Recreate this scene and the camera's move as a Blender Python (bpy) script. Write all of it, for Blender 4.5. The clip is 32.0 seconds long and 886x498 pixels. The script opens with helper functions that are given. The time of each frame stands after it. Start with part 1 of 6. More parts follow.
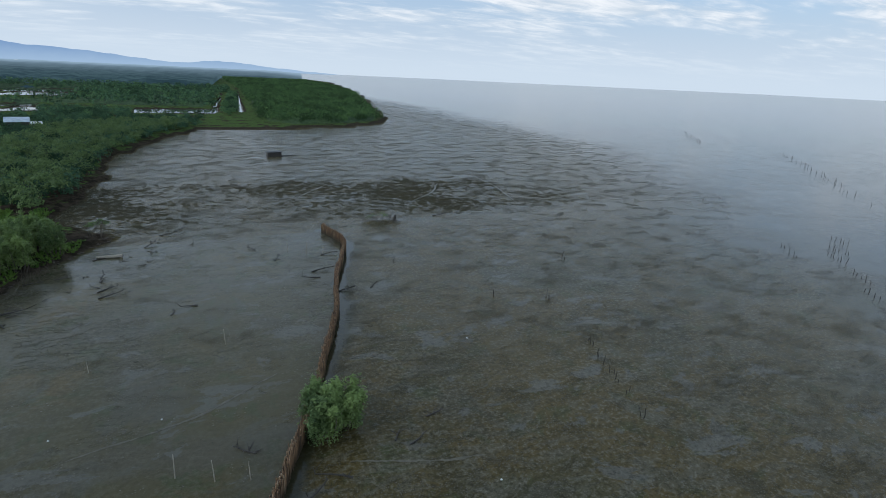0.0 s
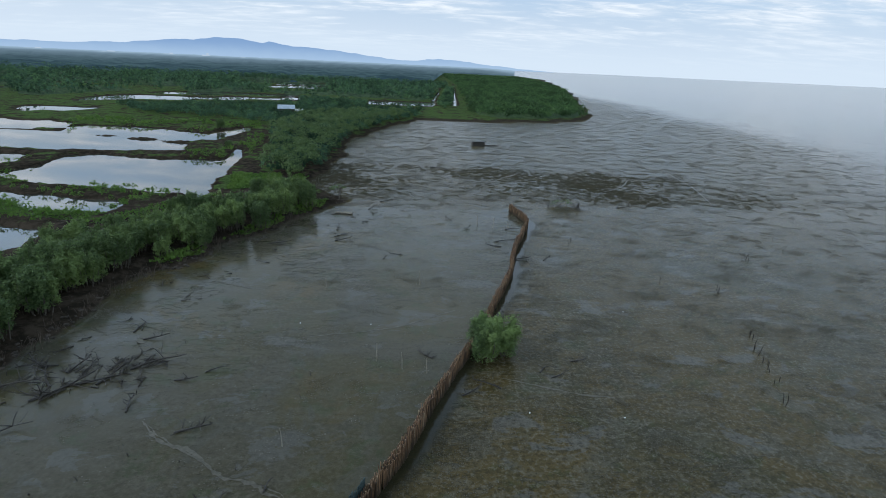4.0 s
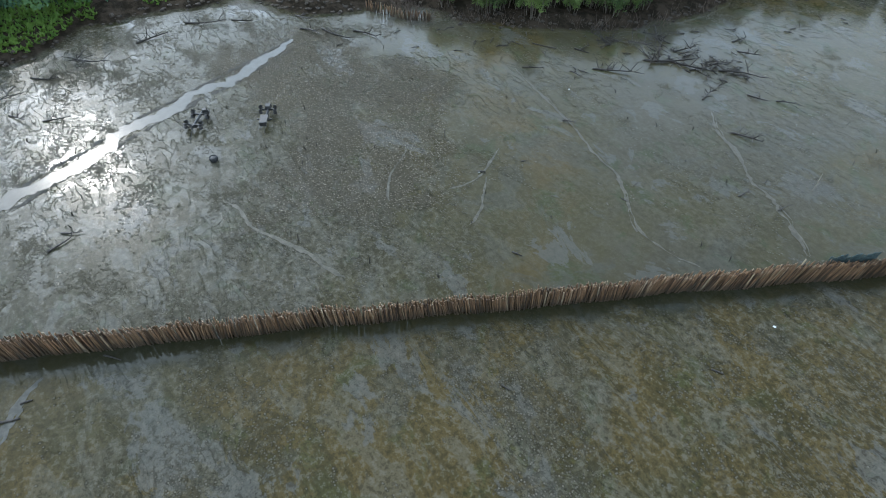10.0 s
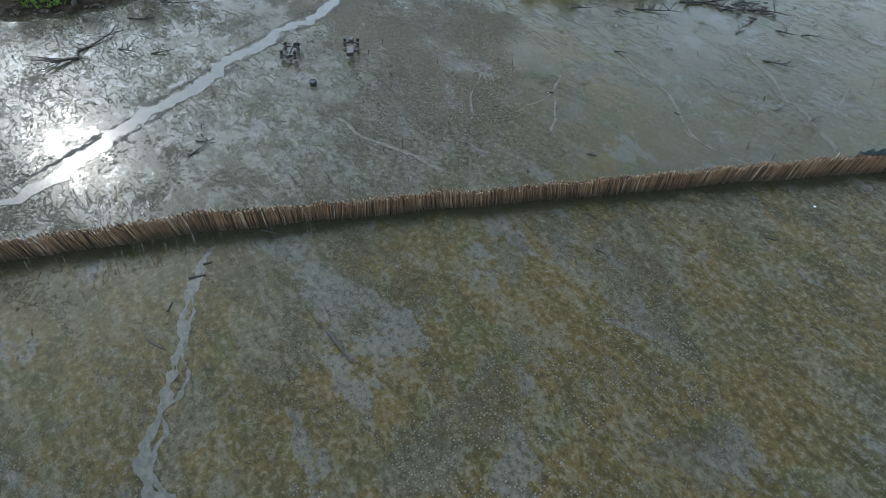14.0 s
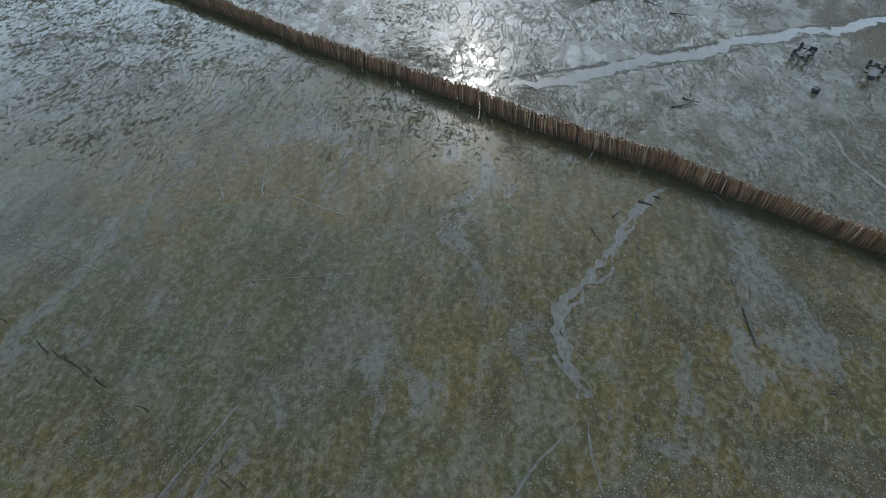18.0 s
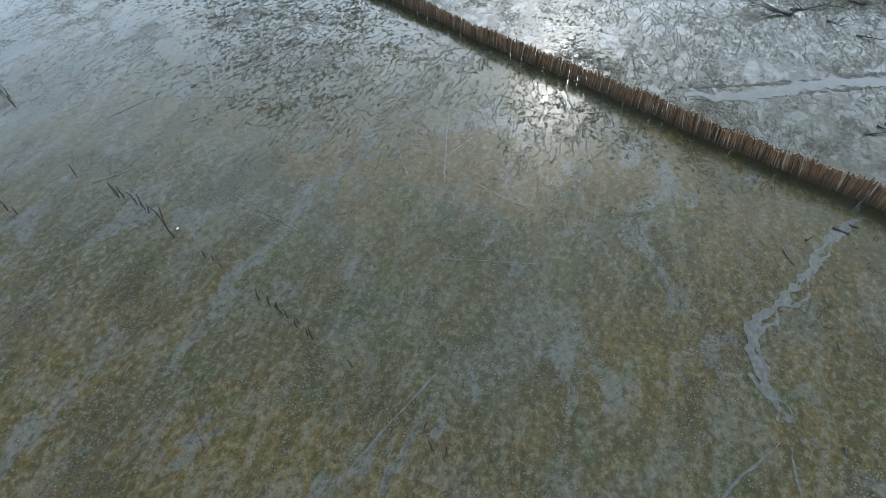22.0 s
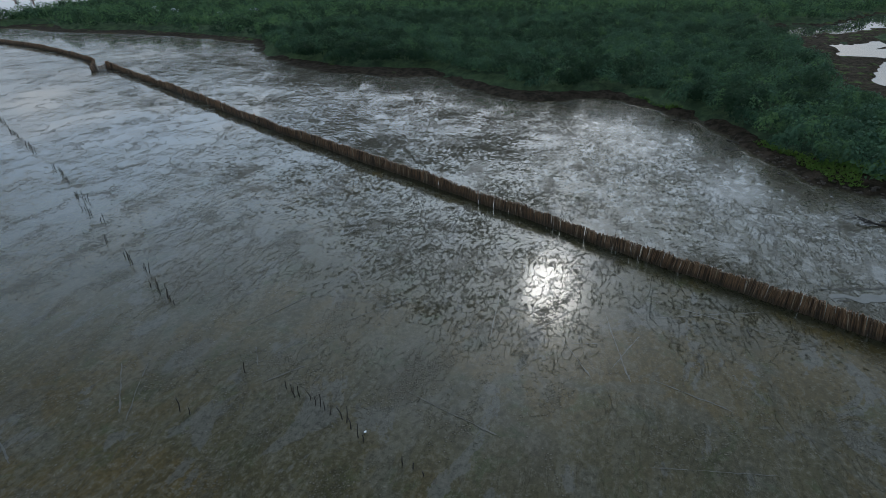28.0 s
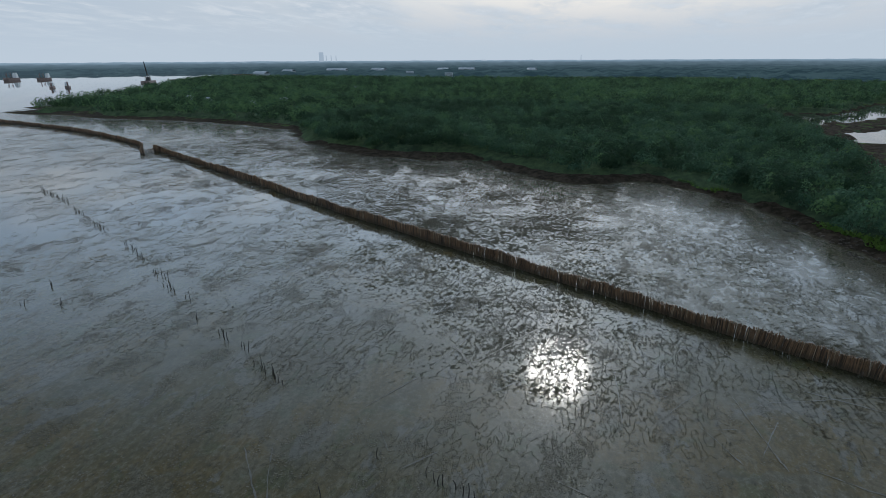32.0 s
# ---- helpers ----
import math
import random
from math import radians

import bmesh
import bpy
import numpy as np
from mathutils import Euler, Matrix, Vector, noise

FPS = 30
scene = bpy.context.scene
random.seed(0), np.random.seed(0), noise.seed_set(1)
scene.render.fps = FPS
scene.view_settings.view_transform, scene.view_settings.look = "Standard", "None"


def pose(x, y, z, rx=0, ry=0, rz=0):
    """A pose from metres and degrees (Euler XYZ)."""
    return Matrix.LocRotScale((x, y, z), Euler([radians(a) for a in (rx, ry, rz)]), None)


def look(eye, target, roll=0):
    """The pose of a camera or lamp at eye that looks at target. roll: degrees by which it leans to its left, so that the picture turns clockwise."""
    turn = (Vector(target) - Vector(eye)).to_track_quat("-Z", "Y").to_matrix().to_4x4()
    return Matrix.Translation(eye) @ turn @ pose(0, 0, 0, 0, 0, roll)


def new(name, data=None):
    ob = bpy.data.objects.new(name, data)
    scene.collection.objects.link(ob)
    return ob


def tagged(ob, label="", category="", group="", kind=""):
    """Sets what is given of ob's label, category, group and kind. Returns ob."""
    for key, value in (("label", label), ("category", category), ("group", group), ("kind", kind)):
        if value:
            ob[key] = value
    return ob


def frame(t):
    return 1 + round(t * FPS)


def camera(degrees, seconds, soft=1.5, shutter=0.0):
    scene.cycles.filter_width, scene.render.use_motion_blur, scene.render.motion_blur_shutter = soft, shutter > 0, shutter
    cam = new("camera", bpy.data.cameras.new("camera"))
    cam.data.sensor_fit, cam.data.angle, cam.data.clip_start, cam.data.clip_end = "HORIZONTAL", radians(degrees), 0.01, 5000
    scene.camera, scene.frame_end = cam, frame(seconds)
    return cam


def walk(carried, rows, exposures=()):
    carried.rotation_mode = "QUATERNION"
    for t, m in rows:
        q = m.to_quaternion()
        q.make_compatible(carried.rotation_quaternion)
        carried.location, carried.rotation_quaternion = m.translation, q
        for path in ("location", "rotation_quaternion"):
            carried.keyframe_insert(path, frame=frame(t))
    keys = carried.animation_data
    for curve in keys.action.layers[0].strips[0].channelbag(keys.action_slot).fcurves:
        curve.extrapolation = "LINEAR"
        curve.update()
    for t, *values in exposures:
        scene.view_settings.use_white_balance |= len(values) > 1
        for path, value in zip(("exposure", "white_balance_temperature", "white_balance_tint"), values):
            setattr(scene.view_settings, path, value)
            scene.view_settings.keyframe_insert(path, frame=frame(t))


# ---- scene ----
cam = camera(79.5, 32.0, 0.8)
PATH = [
    (0, (-0.959, 9.597, 24.875), (-0.153, 11.321, 24.26), 2.7),
    (0.5, (-0.913, 8.27, 24.856), (-0.211, 10.037, 24.235), 2.7),
    (1, (-0.836, 6.941, 24.823), (-0.235, 8.744, 24.198), 2.7),
    (1.5, (-0.799, 5.73, 24.822), (-0.299, 7.561, 24.192), 2.6),
    (2, (-0.84, 4.506, 24.829), (-0.433, 6.359, 24.194), 2.6),
    (2.5, (-0.909, 3.381, 24.821), (-0.568, 5.247, 24.185), 2.7),
    (4.5, (-1.398, -0.572, 24.713), (-1.374, 1.312, 24.041), 2.7),
    (5, (-1.459, -1.307, 24.682), (-1.541, 0.562, 23.977), 2.7),
    (5.5, (-1.553, -1.992, 24.668), (-1.756, -0.148, 23.923), 2.6),
    (6, (-1.726, -2.786, 24.646), (-2.068, -0.988, 23.838), 2.6),
    (6.5, (-1.956, -3.532, 24.592), (-2.418, -1.795, 23.716), 2.6),
    (7, (-2.247, -4.202, 24.482), (-2.841, -2.547, 23.529), 2.7),
    (7.5, (-2.443, -4.745, 24.335), (-3.153, -3.183, 23.307), 2.7),
    (8, (-2.436, -5.222, 24.21), (-3.266, -3.78, 23.101), 2.4),
    (8.5, (-2.27, -5.782, 24.171), (-3.197, -4.466, 22.984), 2.2),
    (9, (-1.982, -6.546, 24.171), (-2.991, -5.384, 22.893), 2.1),
    (9.5, (-1.74, -7.427, 24.163), (-2.803, -6.43, 22.793), 2.1),
    (10, (-1.429, -8.599, 24.139), (-2.523, -7.78, 22.679), 2.4),
    (10.5, (-1.032, -9.712, 24.097), (-2.131, -9.012, 22.58), 2.8),
    (11, (-0.712, -10.917, 24.05), (-1.807, -10.207, 22.535), 2.9),
    (11.5, (-0.428, -12.14, 24.011), (-1.521, -11.422, 22.499), 3.0),
    (12, (-0.158, -13.453, 23.985), (-1.247, -12.725, 22.474), 3.0),
    (12.5, (0.09, -14.753, 23.988), (-0.989, -14.008, 22.478), 3.1),
    (13, (0.405, -16.095, 24.019), (-0.652, -15.315, 22.512), 3.0),
    (13.5, (0.716, -17.398, 24.041), (-0.301, -16.559, 22.537), 2.9),
    (15.5, (1.827, -22.354, 23.901), (0.636, -21.81, 22.39), 1.7),
    (16, (2.012, -23.7, 23.835), (0.772, -23.287, 22.321), 1.6),
    (16.5, (2.239, -24.908, 23.761), (0.963, -24.637, 22.245), 1.3),
    (17, (2.546, -25.985, 23.702), (1.249, -25.861, 22.184), 0.8),
    (17.5, (3.008, -26.873, 23.703), (1.702, -26.889, 22.188), 0.2),
    (18, (3.5, -27.716, 23.713), (2.219, -27.884, 22.186), -0.3),
    (18.5, (3.974, -28.473, 23.712), (2.836, -28.744, 22.089), -0.7),
    (19, (4.386, -29.337, 23.708), (3.466, -29.632, 21.957), -1.1),
    (19.5, (4.661, -30.189, 23.699), (3.727, -30.492, 21.957), -1.2),
    (20, (4.927, -31.087, 23.706), (3.951, -31.402, 21.989), -1.1),
    (20.5, (5.161, -31.895, 23.736), (4.129, -32.225, 22.055), -1.0),
    (21, (5.367, -32.767, 23.781), (4.27, -33.117, 22.146), -0.9),
    (21.5, (5.581, -33.633, 23.823), (4.419, -34.001, 22.238), -0.8),
    (22, (5.805, -34.465, 23.833), (4.57, -34.859, 22.31), -0.8),
    (22.5, (6.007, -35.237, 23.818), (4.706, -35.655, 22.357), -0.9),
    (23, (6.231, -36.085, 23.775), (4.863, -36.529, 22.384), -1.0),
    (23.5, (6.49, -36.975, 23.725), (5.061, -37.437, 22.404), -1.0),
    (24, (6.819, -37.957, 23.674), (5.369, -38.425, 22.379), -0.9),
    (24.5, (7.106, -38.913, 23.63), (5.655, -39.38, 22.336), -0.8),
    (25, (7.357, -39.86, 23.595), (5.885, -40.334, 22.327), -0.8),
    (25.5, (7.607, -40.774, 23.563), (6.105, -41.257, 22.333), -0.7),
    (26, (7.887, -41.734, 23.554), (6.337, -42.233, 22.394), -0.7),
    (26.5, (8.194, -42.613, 23.55), (6.581, -43.131, 22.487), -0.7),
    (28.5, (9.271, -46.736, 23.453), (7.56, -47.284, 22.575), -0.5),
    (29, (9.628, -47.821, 23.412), (7.877, -48.38, 22.625), -0.4),
    (29.5, (9.939, -48.854, 23.375), (8.182, -49.414, 22.601), -0.3),
    (30, (10.231, -49.892, 23.349), (8.474, -50.453, 22.576), -0.3),
    (30.5, (10.526, -50.917, 23.334), (8.769, -51.478, 22.561), -0.3),
    (31, (10.821, -51.991, 23.343), (9.062, -52.554, 22.576), -0.3),
    (31.5, (11.13, -53.002, 23.385), (9.357, -53.57, 22.653), -0.3),
    (32, (11.511, -54.043, 23.428), (9.719, -54.623, 22.755), -0.3),
]
EXPOSURES = [(0.0, 0.32), (4.5, 0.52), (6.0, 0.92), (8.0, 1.38), (9.0, 1.45), (11.0, 1.36), (13.0, 1.36), (16.0, 1.20), (17.0, 1.12), (19.0, 1.08), (20.0, 1.45), (21.0, 1.58), (22.0, 1.42), (24.0, 0.74), (26.0, 0.58), (28.5, 0.06), (32.0, 0.0)]
walk(cam, [(t, look(eye, target, roll)) for t, eye, target, roll in PATH], EXPOSURES)

# ---- world, sun ----
SUN_AZ, SUN_EL = 94.0, 32.0          # degrees, counter-clockwise from +y, and above the horizon


class Nodes:
    """A small helper to wire shader nodes."""

    def __init__(self, tree):
        self.t = tree
        tree.nodes.clear()

    def add(self, kind, ins=None, **attrs):
        n = self.t.nodes.new(kind)
        if "operation" in attrs:
            n.operation = attrs["operation"]
        if "use_clamp" in attrs:
            n.use_clamp = attrs["use_clamp"]
        if "data_type" in attrs:
            n.data_type, n.blend_type = attrs["data_type"], attrs["blend_type"]
        if "interpolation_type" in attrs:
            n.interpolation_type = attrs["interpolation_type"]
        if "feature" in attrs:
            n.feature = attrs["feature"]
        if "attribute_name" in attrs:
            n.attribute_name = attrs["attribute_name"]
        for key, value in (ins or {}).items():
            if isinstance(value, bpy.types.NodeSocket):
                self.t.links.new(value, n.inputs[key])
            else:
                n.inputs[key].default_value = value
        return n

    def math(self, op, a, b=0.0, c=0.0, clamp=False):
        n = self.add("ShaderNodeMath", {0: a, 1: b, 2: c}, operation=op, use_clamp=clamp)
        return n.outputs[0]

    def noise(self, vec, scale, detail=4.0, rough=0.55, dist=0.0):
        n = self.add("ShaderNodeTexNoise", {"Vector": vec, "Scale": scale, "Detail": detail, "Roughness": rough, "Distortion": dist})
        return n.outputs[0]

    def mix(self, fac, a, b, mode="MIX"):
        n = self.add("ShaderNodeMix", {0: fac}, data_type="RGBA", blend_type=mode)
        for slot, value in ((6, a), (7, b)):
            if isinstance(value, bpy.types.NodeSocket):
                self.t.links.new(value, n.inputs[slot])
            else:
                n.inputs[slot].default_value = (*value, 1) if len(value) == 3 else value
        return n.outputs[2]

    def step(self, x, lo, hi):
        n = self.add("ShaderNodeMapRange", {0: x, 1: lo, 2: hi, 3: 0.0, 4: 1.0}, interpolation_type="SMOOTHSTEP")
        return n.outputs[0]

    def scaled(self, vec, s, rot=(0, 0, 0)):
        n = self.add("ShaderNodeMapping", {"Vector": vec, "Scale": s, "Rotation": rot})
        return n.outputs[0]


def make_world():
    w = bpy.data.worlds.new("overcast_sky")
    w.use_nodes = True
    scene.world = w
    N = Nodes(w.node_tree)
    sky = N.add("ShaderNodeTexSky")
    sky.sky_type, sky.sun_disc, sky.altitude, sky.air_density, sky.dust_density = "NISHITA", False, 20.0, 1.4, 3.0
    sky.sun_elevation, sky.sun_rotation = radians(SUN_EL), radians(-SUN_AZ)
    d = N.add("ShaderNodeTexCoord").outputs["Generated"]
    sep = N.add("ShaderNodeSeparateXYZ", {0: d})
    up = N.math("MAXIMUM", sep.outputs[2], 0.0)
    lift = N.math("ADD", up, 0.10)
    flat = N.add("ShaderNodeCombineXYZ", {0: N.math("DIVIDE", sep.outputs[0], lift), 1: N.math("DIVIDE", sep.outputs[1], lift), 2: 0.0}).outputs[0]
    big = N.noise(N.scaled(flat, (0.55, 0.9, 1)), 1.0, 5, 0.55, 0.3)
    small = N.noise(N.scaled(flat, (1.2, 2.2, 1)), 2.2, 6, 0.6, 0.4)
    cover = N.step(N.math("ADD", N.math("MULTIPLY", big, 0.7), N.math("MULTIPLY", small, 0.3)), 0.43, 0.62)
    shade = N.step(small, 0.35, 0.7)
    cloud = N.mix(shade, (0.47, 0.55, 0.64), (0.74, 0.77, 0.81))
    blue = N.mix(0.35, (0.30, 0.47, 0.74), N.mix(1.0, sky.outputs[0], (0.11, 0.11, 0.11), "MULTIPLY"))
    col = N.mix(cover, blue, cloud)
    col = N.mix(N.math("MULTIPLY", N.step(up, 0.14, 0.34), 0.72), col, (0.49, 0.635, 0.79))      # an even veil aloft
    haze = N.step(up, 0.0, 0.16)
    col = N.mix(haze, (0.50, 0.59, 0.69), col)
    # an overcast sky is brighter aloft than at the horizon, under a darker deck of cloud overhead
    west = N.step(N.add("ShaderNodeVectorMath", {0: d, 1: (-math.sin(radians(SUN_AZ)), math.cos(radians(SUN_AZ)), 0.0)}, operation="DOT_PRODUCT").outputs["Value"], 0.05, 0.85)
    aloft = N.math("MULTIPLY", N.math("MULTIPLY", N.step(up, 0.12, 0.24), N.step(up, 0.58, 0.30)), west)
    col = N.mix(aloft, col, N.mix(1.0, col, (1.75, 1.82, 1.90), "MULTIPLY"))
    col = N.mix(N.step(up, 0.42, 0.74), col, N.mix(1.0, col, (0.50, 0.54, 0.59), "MULTIPLY"))
    # the cloud is thinner, and brighter, round the sun
    sd = (-math.sin(radians(SUN_AZ)) * math.cos(radians(SUN_EL)), math.cos(radians(SUN_AZ)) * math.cos(radians(SUN_EL)), math.sin(radians(SUN_EL)))
    dot = N.math("MAXIMUM", N.add("ShaderNodeVectorMath", {0: d, 1: sd}, operation="DOT_PRODUCT").outputs["Value"], 0.0)
    high = N.step(up, 0.08, 0.40)
    for power, add in ((5.0, (0.47, 0.58, 0.69)), (22.0, (0.72, 0.84, 0.96)), (110.0, (1.5, 1.52, 1.55))):
        col = N.mix(N.math("MULTIPLY", N.math("POWER", dot, power), high), col, N.mix(1.0, col, add, "ADD"))
    bg = N.add("ShaderNodeBackground", {"Color": col, "Strength": 1.0})
    out = N.add("ShaderNodeOutputWorld")
    N.t.links.new(bg.outputs[0], out.inputs[0])


make_world()
sun_data = bpy.data.lights.new("sun", "SUN")
sun_data.energy, sun_data.angle, sun_data.color = 0.17, radians(6.0), (1.0, 0.97, 0.92)
sun = new("sun", sun_data)
sun.matrix_world = pose(0, 0, 200, 90 - SUN_EL, 0, 0)
sun.matrix_world = pose(0, 0, 200, 0, 0, SUN_AZ + 180) @ pose(0, 0, 0, 90 - SUN_EL, 0, 0)


# ---- materials ----
def material(name, build):
    m = bpy.data.materials.new(name)
    m.use_nodes = True
    N = Nodes(m.node_tree)
    out = N.add("ShaderNodeOutputMaterial")
    shader = build(N)
    N.t.links.new(shader, out.inputs[0])
    return m


def position(N):
    return N.add("ShaderNodeNewGeometry").outputs["Position"]


def principled(N, color, rough, normal=None, **more):
    ins = {"Base Color": color if isinstance(color, bpy.types.NodeSocket) else (*color, 1), "Roughness": rough}
    if normal is not None:
        ins["Normal"] = normal
    ins.update(more)
    return N.add("ShaderNodeBsdfPrincipled", ins).outputs[0]


def bump(N, height, strength, distance):
    return N.add("ShaderNodeBump", {"Height": height, "Strength": strength, "Distance": distance}).outputs[0]


def ground_nodes(N):
    p = position(N)
    dry = N.add("ShaderNodeAttribute", attribute_name="dry").outputs["Fac"]
    speck = N.add("ShaderNodeAttribute", attribute_name="lumps").outputs["Fac"]
    sea = N.add("ShaderNodeAttribute", attribute_name="sea").outputs["Fac"]
    land = N.add("ShaderNodeAttribute", attribute_name="land").outputs["Fac"]
    turf = N.add("ShaderNodeAttribute", attribute_name="turf").outputs["Fac"]
    broad = N.add("ShaderNodeAttribute", attribute_name="broad").outputs["Fac"]
    wet_fence_shade = N.add("ShaderNodeAttribute", attribute_name="wet_fence_shade").outputs["Fac"]
    shiny = N.add("ShaderNodeAttribute", attribute_name="shiny").outputs["Fac"]
    algae = N.add("ShaderNodeAttribute", attribute_name="algae").outputs["Fac"]
    calm = N.add("ShaderNodeAttribute", attribute_name="calm").outputs["Fac"]
    open_film = N.add("ShaderNodeAttribute", attribute_name="open_film").outputs["Fac"]
    stir = N.math("SUBTRACT", 1.0, calm)
    flow = N.scaled(p, (0.42, 1.0, 1.0), (0, 0, -0.25))       # drawn out along the ebb
    wet_land = N.math("SUBTRACT", 1.0, sea)
    # broad fields of grey-green silt, olive and brown algae
    wide = N.math("ADD", N.noise(p, 0.055, 6, 0.64, 0.6), N.math("MULTIPLY", N.math("SUBTRACT", algae, 0.5), 0.24))
    mud = N.mix(N.step(wide, 0.40, 0.50), (0.069, 0.060, 0.037), (0.067, 0.057, 0.027))
    mud = N.mix(N.math("MULTIPLY", N.step(wide, 0.50, 0.62), 0.9), mud, (0.088, 0.062, 0.022))
    mud = N.mix(N.math("MULTIPLY", N.step(N.noise(p, 0.33, 8, 0.70, 0.5), 0.53, 0.62), 0.50), mud, (0.040, 0.055, 0.020))
    mud = N.mix(N.math("MULTIPLY", N.step(N.noise(p, 0.19, 8, 0.68, 0.7), 0.53, 0.58), 0.45), mud, (0.074, 0.072, 0.056))
    # tongues of pale silt, darker between them
    tongue = N.noise(flow, 0.62, 10, 0.68, 0.8)
    mud = N.mix(N.math("MULTIPLY", N.step(tongue, 0.530, 0.560), N.math("MULTIPLY", stir, 0.55)), mud, (0.108, 0.099, 0.072))
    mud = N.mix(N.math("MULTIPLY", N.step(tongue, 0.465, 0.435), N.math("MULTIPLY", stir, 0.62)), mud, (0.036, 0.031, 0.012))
    # low ridges with pale crests, and groove shade painted dark along one side
    rn = N.math("SUBTRACT", N.noise(flow, 1.15, 7, 0.62, 0.9), 0.5)
    where = N.math("MULTIPLY", stir, N.step(N.noise(p, 0.085, 4, 0.6), 0.46, 0.53))
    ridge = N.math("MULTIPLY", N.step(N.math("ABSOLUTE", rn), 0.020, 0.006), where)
    groove_shade = N.math("MULTIPLY", N.step(N.math("ABSOLUTE", N.math("ADD", rn, 0.05)), 0.026, 0.010), where)
    mud = N.mix(N.math("MULTIPLY", groove_shade, N.math("MULTIPLY", stir, 0.60)), mud, (0.024, 0.020, 0.009))
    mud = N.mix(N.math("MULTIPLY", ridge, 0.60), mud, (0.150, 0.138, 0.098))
    # flat lilac-grey sheets of settled silt with crisp ragged edges
    sheet = N.step(N.noise(N.scaled(p, (0.62, 1.0, 1.0), (0, 0, -0.25)), 0.26, 10, 0.66, 0.5), 0.578, 0.588)
    sheet = N.math("MULTIPLY", sheet, N.math("SUBTRACT", 1.0, N.math("MULTIPLY", broad, 0.8)))
    mud = N.mix(N.math("MULTIPLY", sheet, 0.62), mud, (0.098, 0.094, 0.080))
    # pale crumbs, and dimples whose shade is put into the colour
    fine = N.noise(p, 2.6, 8, 0.76)
    grain = N.noise(p, 9.0, 4, 0.72)
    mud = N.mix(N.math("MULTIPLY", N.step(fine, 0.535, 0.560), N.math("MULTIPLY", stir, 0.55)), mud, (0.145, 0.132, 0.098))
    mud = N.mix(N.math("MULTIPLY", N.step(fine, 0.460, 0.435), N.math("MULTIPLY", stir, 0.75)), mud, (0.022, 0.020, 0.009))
    # crowds of pellets, each one wholly in or out of its crowd
    cell = N.add("ShaderNodeTexVoronoi", {"Vector": p, "Scale": 7.2, "Randomness": 1.0}, feature="F1")
    own = N.add("ShaderNodeSeparateColor", {0: cell.outputs["Color"]}).outputs[0]
    crowd = N.math("ADD", N.noise(N.scaled(cell.outputs["Position"], (0.7, 1.0, 1.0)), 0.26, 8, 0.72, 0.5), N.math("MULTIPLY", speck, 0.12))
    crowd = N.step(N.math("SUBTRACT", N.math("ADD", crowd, N.math("MULTIPLY", N.math("SUBTRACT", own, 0.5), 0.16)), N.math("MULTIPLY", calm, 0.10)), 0.552, 0.560)
    pellet = N.math("MULTIPLY", N.step(cell.outputs["Distance"], 0.44, 0.26), crowd)
    # gaps between pellets painted dark, as the shade round each one
    mud = N.mix(N.math("MULTIPLY", crowd, N.math("MULTIPLY", stir, 0.66)), mud, N.mix(speck, (0.034, 0.029, 0.016), (0.066, 0.055, 0.038)))
    tone = N.mix(own, (0.056, 0.050, 0.031), N.mix(speck, (0.140, 0.126, 0.096), (0.280, 0.240, 0.185)))
    mud = N.mix(N.math("MULTIPLY", pellet, 0.9), mud, tone)
    # single pale shells and pellets
    lone = N.add("ShaderNodeTexVoronoi", {"Vector": p, "Scale": 4.4, "Randomness": 1.0}, feature="F1")
    pick = N.add("ShaderNodeSeparateColor", {0: lone.outputs["Color"]})
    odd = N.step(N.math("ADD", pick.outputs[1], N.math("MULTIPLY", N.noise(p, 0.12, 5, 0.7), 1.6)), 1.70, 1.74)
    dot = N.math("MULTIPLY", N.step(lone.outputs["Distance"], N.math("ADD", 0.06, N.math("MULTIPLY", N.math("POWER", pick.outputs[0], 3.0), 0.14)), 0.04), odd)
    mud = N.mix(N.math("MULTIPLY", dot, 0.7), mud, (0.220, 0.205, 0.165))
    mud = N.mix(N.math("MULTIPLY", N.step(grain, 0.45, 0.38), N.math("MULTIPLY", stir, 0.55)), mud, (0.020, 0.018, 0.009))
    # where a film of water lies, and where crumbly mud stands proud of it
    q = N.scaled(p, (0.80, 1.0, 1.0), (0, 0, 0.35))
    close_patch = N.math("ADD", N.math("MULTIPLY", N.noise(q, 2.3, 11, 0.72, 0.4), 0.72), N.math("MULTIPLY", N.noise(N.scaled(p, (1.0, 0.6, 1.0), (0, 0, -0.3)), 0.55, 6, 0.62, 0.8), 0.28))
    broad_patch = N.noise(N.scaled(p, (0.75, 0.55, 1.0), (0, 0, 0.3)), 0.95, 10, 0.70, 0.3)
    patch = N.math("ADD", N.math("MULTIPLY", close_patch, N.math("SUBTRACT", 1.0, broad)), N.math("MULTIPLY", broad_patch, broad))
    patch = N.math("ADD", N.math("MULTIPLY", patch, 0.86), N.math("MULTIPLY", N.noise(q, 0.16, 6, 0.66, 0.5), 0.14))
    patch = N.math("ADD", patch, N.math("MULTIPLY", N.math("SUBTRACT", grain, 0.5), 0.10))
    proud = N.step(N.math("SUBTRACT", N.math("ADD", patch, dry), 1.0), -0.006, 0.006)
    proud = N.math("MULTIPLY", proud, wet_land)
    mud = N.mix(N.math("MULTIPLY", proud, 0.70), mud, N.mix(N.step(grain, 0.42, 0.60), (0.022, 0.020, 0.011), (0.062, 0.056, 0.036)))
    northing = N.add("ShaderNodeSeparateXYZ", {0: p}).outputs[1]
